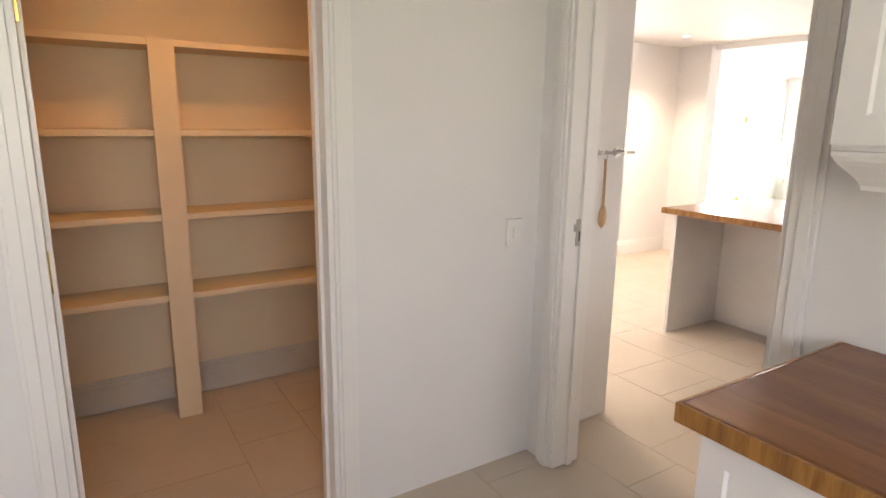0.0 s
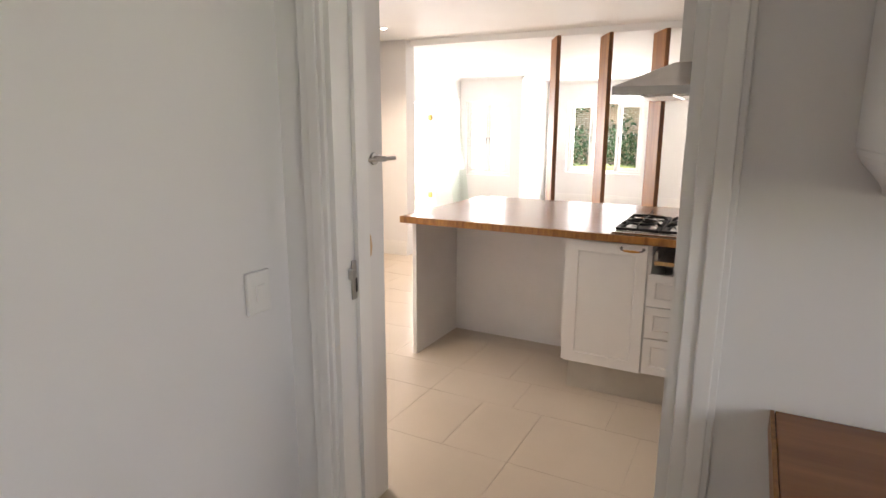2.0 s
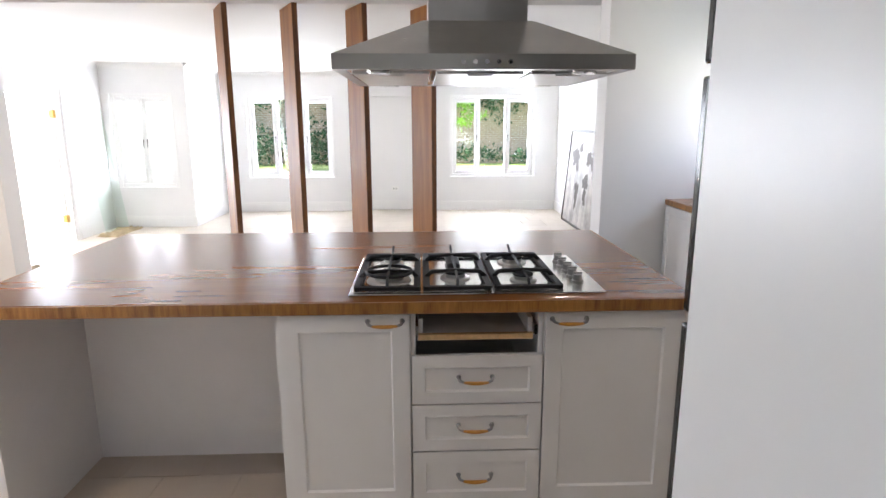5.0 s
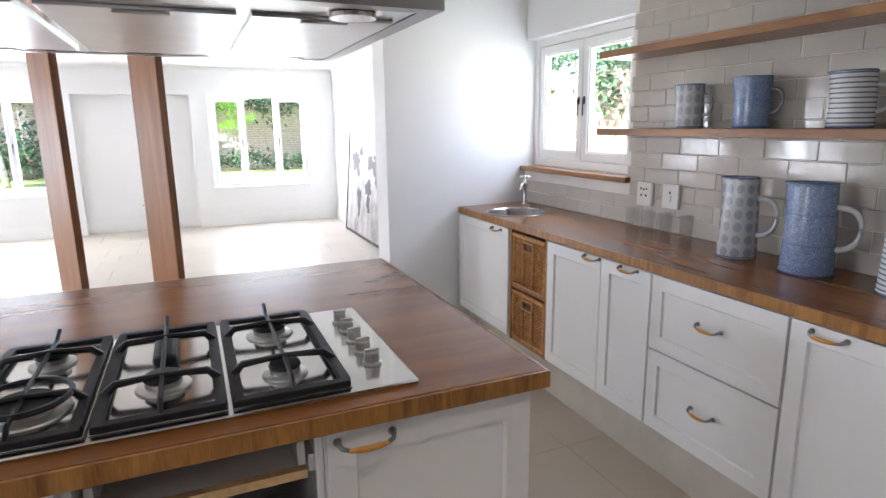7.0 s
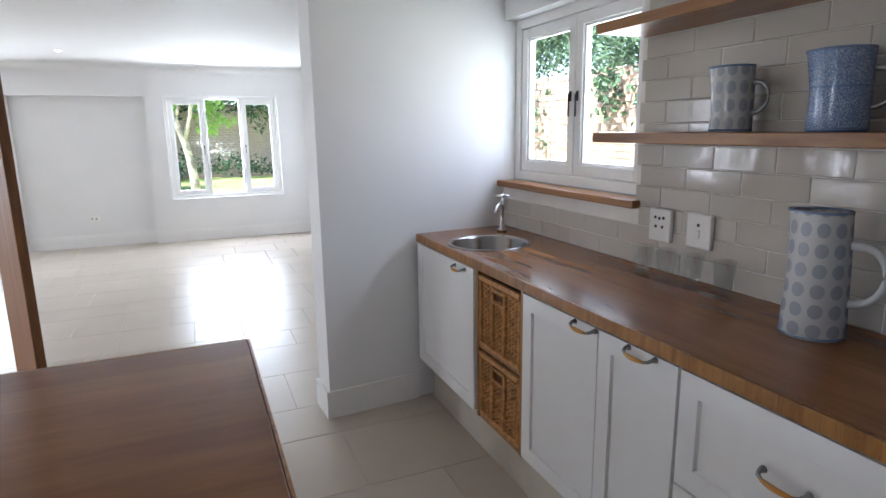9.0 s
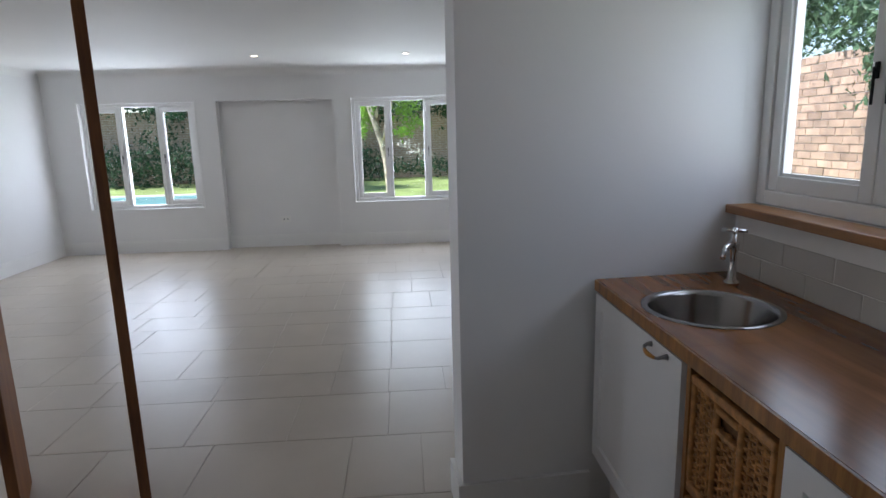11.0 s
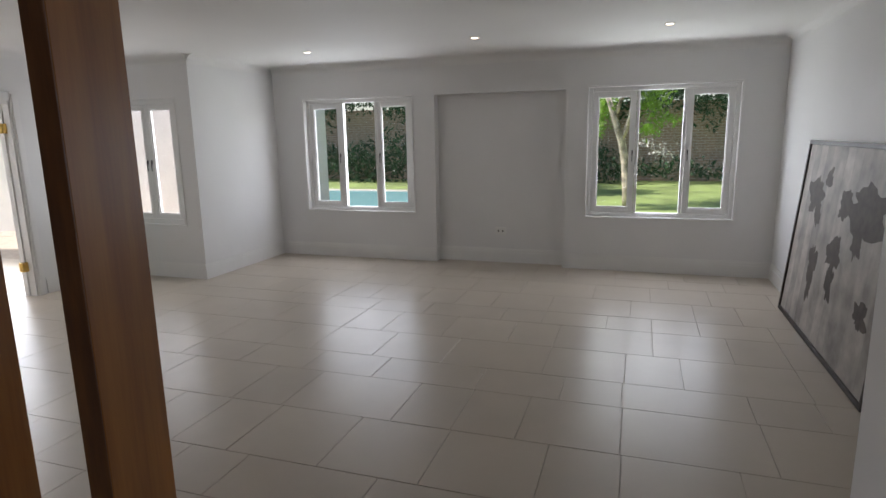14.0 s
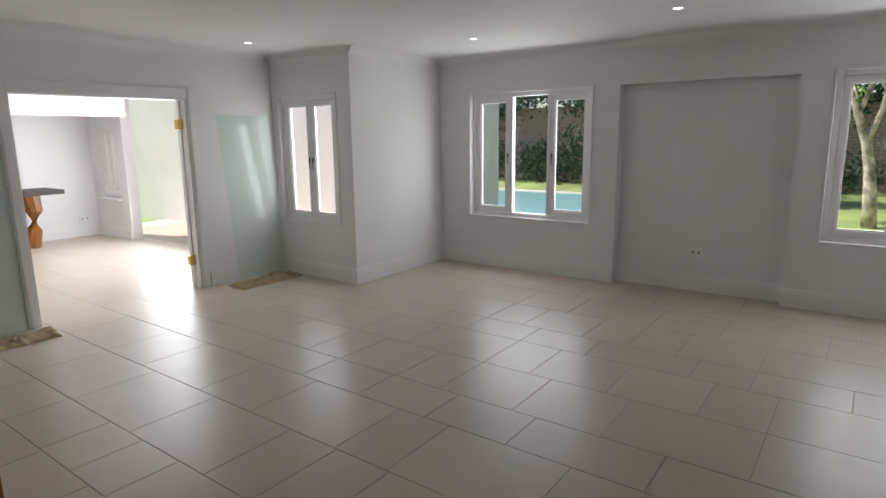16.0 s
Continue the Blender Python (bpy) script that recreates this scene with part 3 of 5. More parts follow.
bx("drawer_tray", PLAST, c2, (FX + 0.03, 5.0, 1.075, 1.42, 0.79, 0.80), bevel=0.001, label="open grey drawer tray")
bx("tray_side", PLAST, c2, (FX + 0.03, 5.0, 1.06, 1.074, 0.775, 0.85))
bx("tray_side", PLAST, c2, (FX + 0.03, 5.0, 1.421, 1.435, 0.775, 0.85))
bx("tray_edge", RAWB, c2, (FX + 0.01, FX + 0.029, 1.06, 1.435, 0.784, 0.802), label="raw chipboard edge")
bx("runner", BRIGHT, c2, (FX + 0.005, 5.0, 1.046, 1.058, 0.80, 0.835))
bx("runner", BRIGHT, c2, (FX + 0.005, 5.0, 1.436, 1.444, 0.80, 0.835))
c3 = thing("island_cabinet", (FX, 0.8, 0.2), "white panelled island end cupboard with a wooden bow handle", "cabinet", "island units")
bx("body", CAB, c3, (FX, 5.62, 0.575, 1.028, 0.2, 0.889))
fr = shaker(c3, "x", FX, 0.577, 1.027, 0.2, 0.885)
pull(fr, (FX - 0.021, 0.95, 0.862), "x", 0.11)
bx("side_panel", CAB, c3, (4.565, 5.60, 0.560, 0.5745, 0.1, 0.889), bevel=0.002)
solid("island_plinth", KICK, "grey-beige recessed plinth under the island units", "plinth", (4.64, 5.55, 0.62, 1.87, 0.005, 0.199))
kp = thing("island_leg_panel", (5.2, 2.5, 0), "white panels round the open knee space", "panel")
bx("end_panel", CAB, kp, (4.64, 5.62, 2.87, 2.90, 0.005, 0.889), bevel=0.002)
bx("back_panel", CAB, kp, (5.21, 5.23, 1.876, 2.869, 0.005, 0.889))
bx("side_panel", CAB, kp, (4.56, 5.209, 1.8755, 1.89, 0.2, 0.889))
it = thing("island_worktop", (5.1, 1.7, 0.89), "thick oiled red-brown hardwood island worktop", "worktop")
bx("top", TOP, it, (4.53, 5.73, 0.545, 2.91, 0.893, 0.93), bevel=0.003)
bx("edge_band", EDGE, it, (4.522, 4.529, 0.538, 2.917, 0.891, 0.929), (4.53, 5.735, 0.538, 0.544, 0.891, 0.929), (4.53, 5.735, 2.911, 2.917, 0.891, 0.929), (5.731, 5.737, 0.545, 2.91, 0.891, 0.929), label="lighter laminated edge grain")

# gas hob
hob = thing("gas_hob", (4.85, 1.24, 0.931), "stainless five-burner gas hob with black cast-iron grates", "hob")
bx("plate", BRIGHT, hob, (4.58, 5.12, 0.82, 1.658, 0.931, 0.939), bevel=0.003)
wells = ((0.955, 1.183), (1.19, 1.418), (1.425, 1.645))
for y0, y1 in wells:
    bm = bmesh.new()
    box(bm, 4.60, 5.10, y0, y1, 0.9395, 0.9415, bevel=0.0008)
    part("well", bm, BRIGHT, hob)


def burner(x, y, r):
    b = part("burner", (lambda m: (lathe(m, [(r * 1.5, 0), (r * 1.45, 0.004), (r, 0.006), (r, 0.016), (r * 0.9, 0.018)], 24, (x, y, 0.942)), m)[1])(bmesh.new()), STEEL, hob, smooth=False)
    part("burner_cap", (lambda m: (lathe(m, [(r * 1.02, 0), (r * 1.05, 0.004), (r * 0.95, 0.009), (r * 0.4, 0.011)], 24, (x, y, 0.9605)), m)[1])(bmesh.new()), IRON, hob)


for bxx, by, br in ((4.72, 1.07, 0.032), (4.98, 1.07, 0.038), (4.76, 1.304, 0.036), (4.74, 1.535, 0.052), (4.99, 1.535, 0.032)):
    burner(bxx, by, br)
part("fish_burner_cap", (lambda m: (box(m, 4.86, 5.03, 1.278, 1.33, 0.9425, 0.968, bevel=0.012), m)[1])(bmesh.new()), IRON, hob)
part("wok_ring", (lambda m: (tube(m, [(4.74 + 0.082 * math.cos(a * math.pi / 12), 1.535 + 0.078 * math.sin(a * math.pi / 12), 0.974) for a in range(25)], 0.006, 6), m)[1])(bmesh.new()), IRON, hob)
for y0, y1 in wells:
    bm = bmesh.new()
    z = 0.954
    for x in (4.607, 5.093):
        box(bm, x - 0.011, x + 0.011, y0 + 0.004, y1 - 0.004, z - 0.009, z + 0.003, bevel=0.002)
    for y in (y0 + 0.012, y1 - 0.012):
        box(bm, 4.612, 5.088, y - 0.011, y + 0.011, z - 0.009, z + 0.003, bevel=0.002)
    ym = (y0 + y1) / 2
    for x in (4.735, 4.97):
        tube(bm, [(x, y0 + 0.012, z), (x, y0 + 0.03, z + 0.018), (x, ym, z + 0.024), (x, y1 - 0.03, z + 0.018), (x, y1 - 0.012, z)], [0.010, 0.008, 0.0055, 0.008, 0.010], 6)
    tube(bm, [(4.607, ym, z), (4.63, ym, z + 0.018), (4.80, ym, z + 0.023), (5.05, ym, z + 0.02), (5.075, ym, z + 0.028), (5.093, ym, z + 0.034)], 0.005, 6)
    for x in (4.62, 5.08):
        for y in (y0 + 0.014, y1 - 0.014):
            box(bm, x - 0.007, x + 0.007, y - 0.007, y + 0.007, 0.9418, z - 0.004, bevel=0.001)
    part("grate", bm, IRON, hob, "black cast-iron grate")
for i in range(5):
    x = 4.70 + i * 0.075
    bm = bmesh.new()
    lathe(bm, [(0.021, 0), (0.021, 0.005), (0.017, 0.008), (0.0165, 0.026), (0.014, 0.029)], 20, (x, 0.885, 0.9395))
    box(bm, x - 0.004, x + 0.004, 0.869, 0.901, 0.9645, 0.9745, bevel=0.001)
    part("knob", bm, STEEL, hob)

# extractor hood
hd = thing("extractor_hood", (4.71, 1.25, 1.61), "brushed stainless steel island extractor hood with chimney", "extractor hood")
hx0, hx1, hy0, hy1 = 4.325, 5.03, 0.865, 1.645
bm = bmesh.new()
rim = [[(hx0, hy0), (hx1, hy0), (hx1, hy1), (hx0, hy1)], [(4.56, 1.09), (4.88, 1.09), (4.88, 1.41), (4.56, 1.41)]]
lv = [[bm.verts.new((x, y, z)) for x, y in r] for r, z in ((rim[0], 1.61), (rim[0], 1.648), (rim[1], 1.765))]
for a, b in zip(lv, lv[1:]):
    for k in range(4):
        bm.faces.new((a[k], a[(k + 1) % 4], b[(k + 1) % 4], b[k]))
bm.faces.new(lv[2])
inner = [bm.verts.new((x, y, 1.61)) for x, y in ((hx0 + 0.03, hy0 + 0.03), (hx1 - 0.03, hy0 + 0.03), (hx1 - 0.03, hy1 - 0.03), (hx0 + 0.03, hy1 - 0.03))]
for k in range(4):
    bm.faces.new((lv[0][k], lv[0][(k + 1) % 4], inner[(k + 1) % 4], inner[k]))
part("canopy", bm, STEEL, hd)
bx("chimney", STEEL, hd, (4.575, 4.865, 1.105, 1.395, 1.766, 2.05), (4.58, 4.86, 1.11, 1.39, 2.05, CEILING - 0.001))
bx("underside", BRIGHT, hd, (hx0 + 0.0305, hx1 - 0.0305, hy0 + 0.0305, hy1 - 0.0305, 1.611, 1.62))
for y0, y1 in ((0.905, 1.115), (1.135, 1.375), (1.395, 1.605)):
    bx("grease_filter", FILTER, hd, (4.43, 4.925, y0, y1, 1.606, 1.6108), (4.44, 4.455, (y0 + y1) / 2 - 0.035, (y0 + y1) / 2 + 0.035, 1.602, 1.6058), bevel=0.001)
for x in (4.392, 4.962):
    for y in (0.98, 1.53):
        bm = bmesh.new()
        lathe(bm, [(0.034, 0), (0.034, 0.006), (0.026, 0.0075)], 20, (x, y, 1.6035))
        part("hood_lamp", bm, BRIGHT, hd)
for k in range(5):
    bm = bmesh.new()
    cyl(bm, (hx0 - 0.001, 1.19 + k * 0.03, 1.628), (hx0 - 0.008, 1.19 + k * 0.03, 1.628), 0.006, n=12)
    part("button", bm, BRIGHT, hd)

# ---- timber fins between kitchen and living room ----
ax = Vector((math.cos(radians(FIN)), math.sin(radians(FIN)), 0))
nx = Vector((-ax.y, ax.x, 0))
for k in range(4):
    corner = Vector((7.146, 1.300 + 0.485 * k, 0))
    fin = thing("timber_fin", corner + Vector((0, 0, 0.006)), "tall brown stained timber fin from floor to ceiling", "room divider", "timber fins")
    for name, d0, d1, material, label in (("board", 0.0065, FINW, PLANK, ""), ("edge_strip", 0.0, 0.006, FINEDGE, "fin edge with shade put into its darker colour")):
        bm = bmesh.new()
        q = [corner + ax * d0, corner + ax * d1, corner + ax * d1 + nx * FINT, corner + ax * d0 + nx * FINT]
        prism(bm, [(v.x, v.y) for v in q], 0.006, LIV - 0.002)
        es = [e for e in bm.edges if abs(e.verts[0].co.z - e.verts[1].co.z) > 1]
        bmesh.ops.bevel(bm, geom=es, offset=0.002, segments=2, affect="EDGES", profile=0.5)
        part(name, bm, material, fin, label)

# ---- sink counter run ----
CY = -0.42
units = []


def base_unit(x0, x1, label, fronts, top=0.879):
    u = thing("base_cabinet", ((x0 + x1) / 2, CY - 0.25, 0.23), label, "cabinet", "counter units")
    bx("body", CAB, u, (x0 + 0.001, x1 - 0.001, -0.93, CY, 0.23, top))
    for a, b, lo, hi, hx, hz in fronts:
        fr = shaker(u, "y", CY, a, b, lo, hi, name="drawer_front" if hi - lo < 0.4 else "door")
        pull(fr, (hx, CY + 0.021, hz), "y", 0.10)
    return u


base_unit(6.345, 7.03, "white panelled sink cupboard with a bow handle", [(6.36, 7.02, 0.24, 0.875, 6.49, 0.855)], 0.77)
base_unit(5.232, 5.965, "white two-door panelled base cupboard", [(5.235, 5.54, 0.24, 0.875, 5.36, 0.865), (5.54, 5.962, 0.24, 0.875, 5.60, 0.865)])
base_unit(4.652, 5.23, "white base unit with two deep drawers", [(4.655, 5.228, 0.575, 0.875, 4.94, 0.745), (4.655, 5.228, 0.24, 0.572, 4.94, 0.42)])
base_unit(4.05, 4.65, "white panelled base cupboard", [(4.053, 4.648, 0.24, 0.875, 4.53, 0.855)])
base_unit(3.42, 4.048, "white panelled corner base cupboard", [(3.44, 4.045, 0.24, 0.875, 3.95, 0.855)])
bu = thing("basket_unit", (6.15, -0.65, 0.23), "open wooden niche unit holding two wicker baskets", "cabinet")
bx("body", EDGE, bu, (5.967, 5.985, -0.93, CY + 0.015, 0.23, 0.879), (6.325, 6.343, -0.93, CY + 0.015, 0.23, 0.879), (5.985, 6.325, -0.93, CY + 0.01, 0.23, 0.25), (5.985, 6.325, -0.93, CY + 0.01, 0.545, 0.56))


def wicker_basket(z0, z1):
    b = thing("wicker_basket", (6.155, -0.6, z0), "honey-brown woven wicker drawer basket with hand slot", "basket", "wicker baskets")
    x0, x1, y1 = 5.992, 6.318, CY + 0.012
    # dark solid block, colour standing for the shade inside the basket
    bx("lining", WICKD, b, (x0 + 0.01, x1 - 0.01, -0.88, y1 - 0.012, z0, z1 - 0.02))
    bx("rim", WICKER, b, (x0, x1, y1 - 0.014, y1 + 0.006, z1 - 0.03, z1 - 0.008), (x0, x1, y1 - 0.012, y1 + 0.004, z0, z0 + 0.018), (x0, x0 + 0.016, y1 - 0.012, y1 + 0.004, z0 + 0.018, z1 - 0.03), (x1 - 0.016, x1, y1 - 0.012, y1 + 0.004, z0 + 0.018, z1 - 0.03), bevel=0.005)
    # three woven panels between stout uprights, a hand slot in the middle one
    n = 26
    posts = [x0 + 0.016 + (x1 - x0 - 0.032) * k / 3 for k in range(4)]
    bm = bmesh.new()
    for col in range(3):
        p, q = posts[col] + 0.004, posts[col + 1] - 0.004
        for i in range(n):
            z = z0 + 0.024 + (z1 - z0 - 0.062) * i / (n - 1)
            if col == 1 and z > z1 - 0.085:
                continue
            pts = [(p + (q - p) * k / 12, y1 - 0.006 + 0.0035 * math.sin(k * math.pi / 2 + i * math.pi), z + 0.0008 * math.sin(k + i * 2.3)) for k in range(13)]
            tube(bm, pts, (z1 - z0) / n * 0.33, 5)
    part("weave", bm, WICKER, b, smooth=True)
    for k in (1, 2):
        bm = bmesh.new()
        cyl(bm, (posts[k], y1 - 0.001, z0 + 0.016), (posts[k], y1 - 0.001, z1 - 0.03), 0.0085, n=8)
        part("upright", bm, WICKER, b, smooth=True)
    for col in range(3):
        for k in (1, 2, 3):
            bm = bmesh.new()
            x = posts[col] + (posts[col + 1] - posts[col]) * k / 4
            cyl(bm, (x, y1 - 0.004, z0 + 0.02), (x, y1 - 0.004, z1 - (0.095 if col == 1 else 0.032)), 0.0032, n=6)
            part("stake", bm, WICKER, b, smooth=True)
    bx("slot_rim", WICKER, b, (posts[1] + 0.006, posts[2] - 0.006, y1 - 0.006, y1 + 0.008, z1 - 0.098, z1 - 0.086), (posts[1] + 0.006, posts[2] - 0.006, y1 - 0.006, y1 + 0.008, z1 - 0.05, z1 - 0.036), bevel=0.004)


wicker_basket(0.562, 0.868)
wicker_basket(0.252, 0.542)
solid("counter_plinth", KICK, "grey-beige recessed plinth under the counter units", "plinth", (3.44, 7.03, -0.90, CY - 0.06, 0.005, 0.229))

ct = thing("counter_worktop", (5.2, -0.65, 0.88), "long oiled hardwood worktop with an inset sink", "worktop")
SX, SY, SR = 6.64, -0.62, 0.185
bm = bmesh.new()
ring = [bm.verts.new((SX + (SR - 0.004) * math.cos(2 * math.pi * k / 40), SY + (SR - 0.004) * math.sin(2 * math.pi * k / 40), 0.918)) for k in range(40)]
sq = [bm.verts.new((x, y, 0.918)) for x, y in ((6.35, -0.945), (7.07, -0.945), (7.03, -0.405), (6.35, -0.405))]
edges = [bm.edges.new((ring[k], ring[(k + 1) % 40])) for k in range(40)] + [bm.edges.new((sq[k], sq[(k + 1) % 4])) for k in range(4)]
bmesh.ops.triangle_fill(bm, use_beauty=True, edges=edges)
ext = bmesh.ops.extrude_face_region(bm, geom=bm.faces[:])
for v in [g for g in ext["geom"] if isinstance(g, bmesh.types.BMVert)]:
    v.co.z -= 0.036
part("top", bm, TOPX, ct)
bx("top", TOPX, ct, (3.40, 6.3495, -0.945, -0.405, 0.882, 0.918))
bx("edge_band", EDGE, ct, (3.40, 7.028, -0.404, -0.397, 0.880, 0.9175), label="lighter laminated edge grain")

sk = thing("round_sink", (SX, SY, 0.918), "round inset stainless steel sink bowl", "sink")
bm = bmesh.new()
lathe(bm, [(SR + 0.012, 0.0), (SR + 0.012, 0.003), (SR - 0.004, 0.004), (SR - 0.012, -0.01), (SR - 0.022, -0.09), (SR - 0.05, -0.125), (0.04, -0.135), (0.001, -0.135)], 48, (SX, SY, 0.9185), False)
part("bowl", bm, BOWL, sk, smooth=True)
bm = bmesh.new()
lathe(bm, [(0.035, 0), (0.035, 0.004), (0.026, 0.005)], 24, (SX, SY, 0.785))
part("drain", bm, STEEL, sk)
tp = thing("tap", (6.88, -0.82, 0.92), "chrome pillar tap with a cross lever", "tap")
bm = bmesh.new()
lathe(bm, [(0.024, 0), (0.024, 0.012), (0.014, 0.02), (0.012, 0.11), (0.017, 0.12), (0.017, 0.15), (0.01, 0.16), (0.009, 0.18)], 20, (6.88, -0.82, 0.919))
part("pillar", bm, BRIGHT, tp, smooth=True)
bm = bmesh.new()
tube(bm, [(6.88, -0.82, 1.05), (6.85, -0.79, 1.065), (6.81, -0.75, 1.06), (6.795, -0.735, 1.03)], [0.012, 0.011, 0.010, 0.009], 10)
part("spout", bm, BRIGHT, tp, smooth=True)
bm = bmesh.new()
tube(bm, [(6.91, -0.845, 1.105), (6.85, -0.80, 1.105)], 0.006, 8)
tube(bm, [(6.905, -0.79, 1.105), (6.855, -0.85, 1.105)], 0.006, 8)
lathe(bm, [(0.012, 0), (0.014, 0.01), (0.006, 0.016)], 14, (6.88, -0.82, 1.10))
part("cross_lever", bm, BRIGHT, tp, smooth=True)

# open shelves
for z in (1.39, 1.762):
    solid("wall_shelf", SHELF, "thick floating hardwood wall shelf", "shelf", (3.3, 6.017, -0.938, -0.715, z, z + 0.034), bevel=0.002, group="wall shelves")


def jug(name, label, at, h, r, material, ear, turn=0, taper=0.82):
    j = thing(name, at, label, "jug", "pottery jugs")
    bm = bmesh.new()
    prof = [(r * 0.97, 0), (r, 0.006), (r * (1 + taper) / 2 * 1.01, h * 0.5), (r * taper, h * 0.97), (r * taper, h), (r * taper * 0.93, h), (r * taper * 0.92, h * 0.95), (r * 0.9, 0.012), (0.001, 0.012)]
    lathe(bm, prof, 40)
    t = radians(turn)
    for v in bm.verts:
        if v.co.z > h * 0.85:
            d = max(0.0, math.cos(math.atan2(v.co.y, v.co.x) - t - math.pi)) ** 10
            v.co.xy *= 1 + 0.32 * d * (v.co.z / h - 0.85) / 0.15
    o = part("body", bm, material, j, smooth=True)
    o.matrix_parent_inverse = Matrix()
    bm = bmesh.new()
    a = Vector((math.cos(t), math.sin(t), 0))
    pts = []
    for i in range(17):
        f = math.pi * i / 16
        z = h * (0.52 - 0.23 * math.cos(f))
        wall_r = r * (1 + (taper - 1) * z / h) * 0.97
        pts.append(a * (wall_r + math.sin(f) ** 0.75 * h * 0.23) + Vector((0, 0, z + h * 0.03 * math.sin(f))))
    tube(bm, pts, [0.022 * h + 0.004 * abs(i - 8) / 8 for i in range(17)], 10)
    e = part("ear", bm, ear, j, smooth=True)
    e.matrix_parent_inverse = Matrix()
    bm = bmesh.new()
    tube(bm, [(r * taper * 0.965 * math.cos(k * math.pi / 16), r * taper * 0.965 * math.sin(k * math.pi / 16), h) for k in range(33)], 0.0035, 6)
    for v in bm.verts:
        d = max(0.0, math.cos(math.atan2(v.co.y, v.co.x) - t - math.pi)) ** 10
        v.co.xy *= 1 + 0.32 * d
    base = bmesh.new()
    tube(base, [(r * 0.985 * math.cos(k * math.pi / 16), r * 0.985 * math.sin(k * math.pi / 16), 0.006) for k in range(33)], 0.003, 6)
    e = part("base_ring", base, BLUEP, j, "dark blue glazed foot line", True)
    e.matrix_parent_inverse = Matrix()
    e = part("rim", bm, BLUEP, j, "dark glazed rim", True)
    e.matrix_parent_inverse = Matrix()


GREYP = mat("grey_glaze", (0.62, 0.63, 0.64), 0.18, var=0.05, scale=30)
BLUEP = mat("blue_glaze", (0.16, 0.22, 0.36), 0.18, var=0.15, scale=40)
DOTS = pattern_mat("grey_dot_glaze", "dots", (0.52, 0.52, 0.52), (0.33, 0.35, 0.39))
SPECK = pattern_mat("blue_speckle_glaze", "speckle", (0.46, 0.52, 0.62), (0.13, 0.20, 0.37))
RINGS = pattern_mat("grey_ring_glaze", "rings", (0.66, 0.66, 0.66), (0.15, 0.18, 0.27))
jug("pottery_jug", "tall grey pottery jug with pale dots on the counter", (5.185, -0.79, 0.9185), 0.315, 0.075, DOTS, GREYP, 200)
jug("pottery_jug", "tall speckled blue pottery jug on the counter", (4.885, -0.785, 0.9185), 0.318, 0.088, SPECK, GREYP, 200)
jug("pottery_jug", "striped white and blue pottery jug on the counter", (4.55, -0.79, 0.9185), 0.318, 0.088, RINGS, GREYP, 200)
jug("pottery_jug", "small grey dotted pottery jug on the shelf", (5.53, -0.84, 1.4245), 0.185, 0.058, DOTS, PEWTER, 200, 0.95)
jug("pottery_jug", "small speckled blue pottery jug on the shelf", (5.215, -0.84, 1.4245), 0.195, 0.066, SPECK, PEWTER, 200, 0.97)
jug("pottery_jug", "small ringed white pottery jug on the shelf", (4.83, -0.84, 1.4245), 0.185, 0.07, RINGS, GREYP, 200, 0.88)
for x, y in ((5.865, -0.845), (5.77, -0.862), (5.665, -0.875), (5.545, -0.885)):
    bm = bmesh.new()
    lathe(bm, [(0.024, 0), (0.026, 0.004), (0.036, 0.105), (0.034, 0.105), (0.0255, 0.018), (0.001, 0.016)], 24, (x, y, 0.919))
    tagged(new("glass_tumbler", mesh_of(bm, "glass_tumbler", GLASSW, True)), "clear plain glass tumbler on the wooden counter", "glass", "tumblers").visible_shadow = False


def socket(name, label, x, z, holes):
    s = thing(name, (x, -0.93, z), label, "socket")
    bx("plate", PLAST, s, (x - 0.052, x + 0.052, -0.934, -0.915, z - 0.06, z + 0.06), bevel=0.005)
    for hx, hz in holes:
        bm = bmesh.new()
        cyl(bm, (x + hx, -0.9155, z + hz), (x + hx, -0.9135, z + hz), 0.006, n=10)
        part("socket_hole", bm, DARK, s)
    return s


socket("wall_socket", "white three-pin wall socket above the counter", 5.87, 1.09, ((0, 0.025), (-0.016, -0.005), (0.016, -0.005), (-0.02, 0.028), (0.02, 0.028)))
s = socket("wall_switch", "white wall switch plate above the counter", 5.69, 1.095, ((0, 0.02),))
bx("rocker", PLAST, s, (5.68, 5.70, -0.9145, -0.909, 1.07, 1.10), bevel=0.002)

# tall oven unit
ov = thing("oven_unit", (3.1, 0.8, 0), "tall white oven housing with black appliance fronts", "cabinet")
bx("side_panel", CAB, ov, (2.885, 3.370, 1.119, 1.134, 0.006, 2.30), bevel=0.002)
bx("body", CAB, ov, (2.885, 3.370, 0.50, 1.118, 0.006, 2.30))
for lo, hi in ((0.20, 0.72), (0.73, 1.258), (1.272, 1.522), (1.534, 2.29)):
    bx("appliance_front", BLACK, ov, (3.371, 3.386, 0.505, 1.133, lo, hi), bevel=0.003)

# ---- scullery ----
nk = thing("scullery_worktop", (2.4, 0, 0.91), "oiled red-brown hardwood worktop in the scullery", "worktop")
bx("top", TOP, nk, (2.08, 2.735, -1.2, 0.955, 0.905, 0.945), bevel=0.003)
bx("edge_band", EDGE, nk, (2.072, 2.079, -1.2, 0.963, 0.903, 0.944), (2.08, 2.735, 0.956, 0.963, 0.903, 0.944), label="striped laminated edge grain")
nc = thing("scullery_cabinet", (2.4, 0, 0), "white panelled scullery base cabinet", "cabinet")
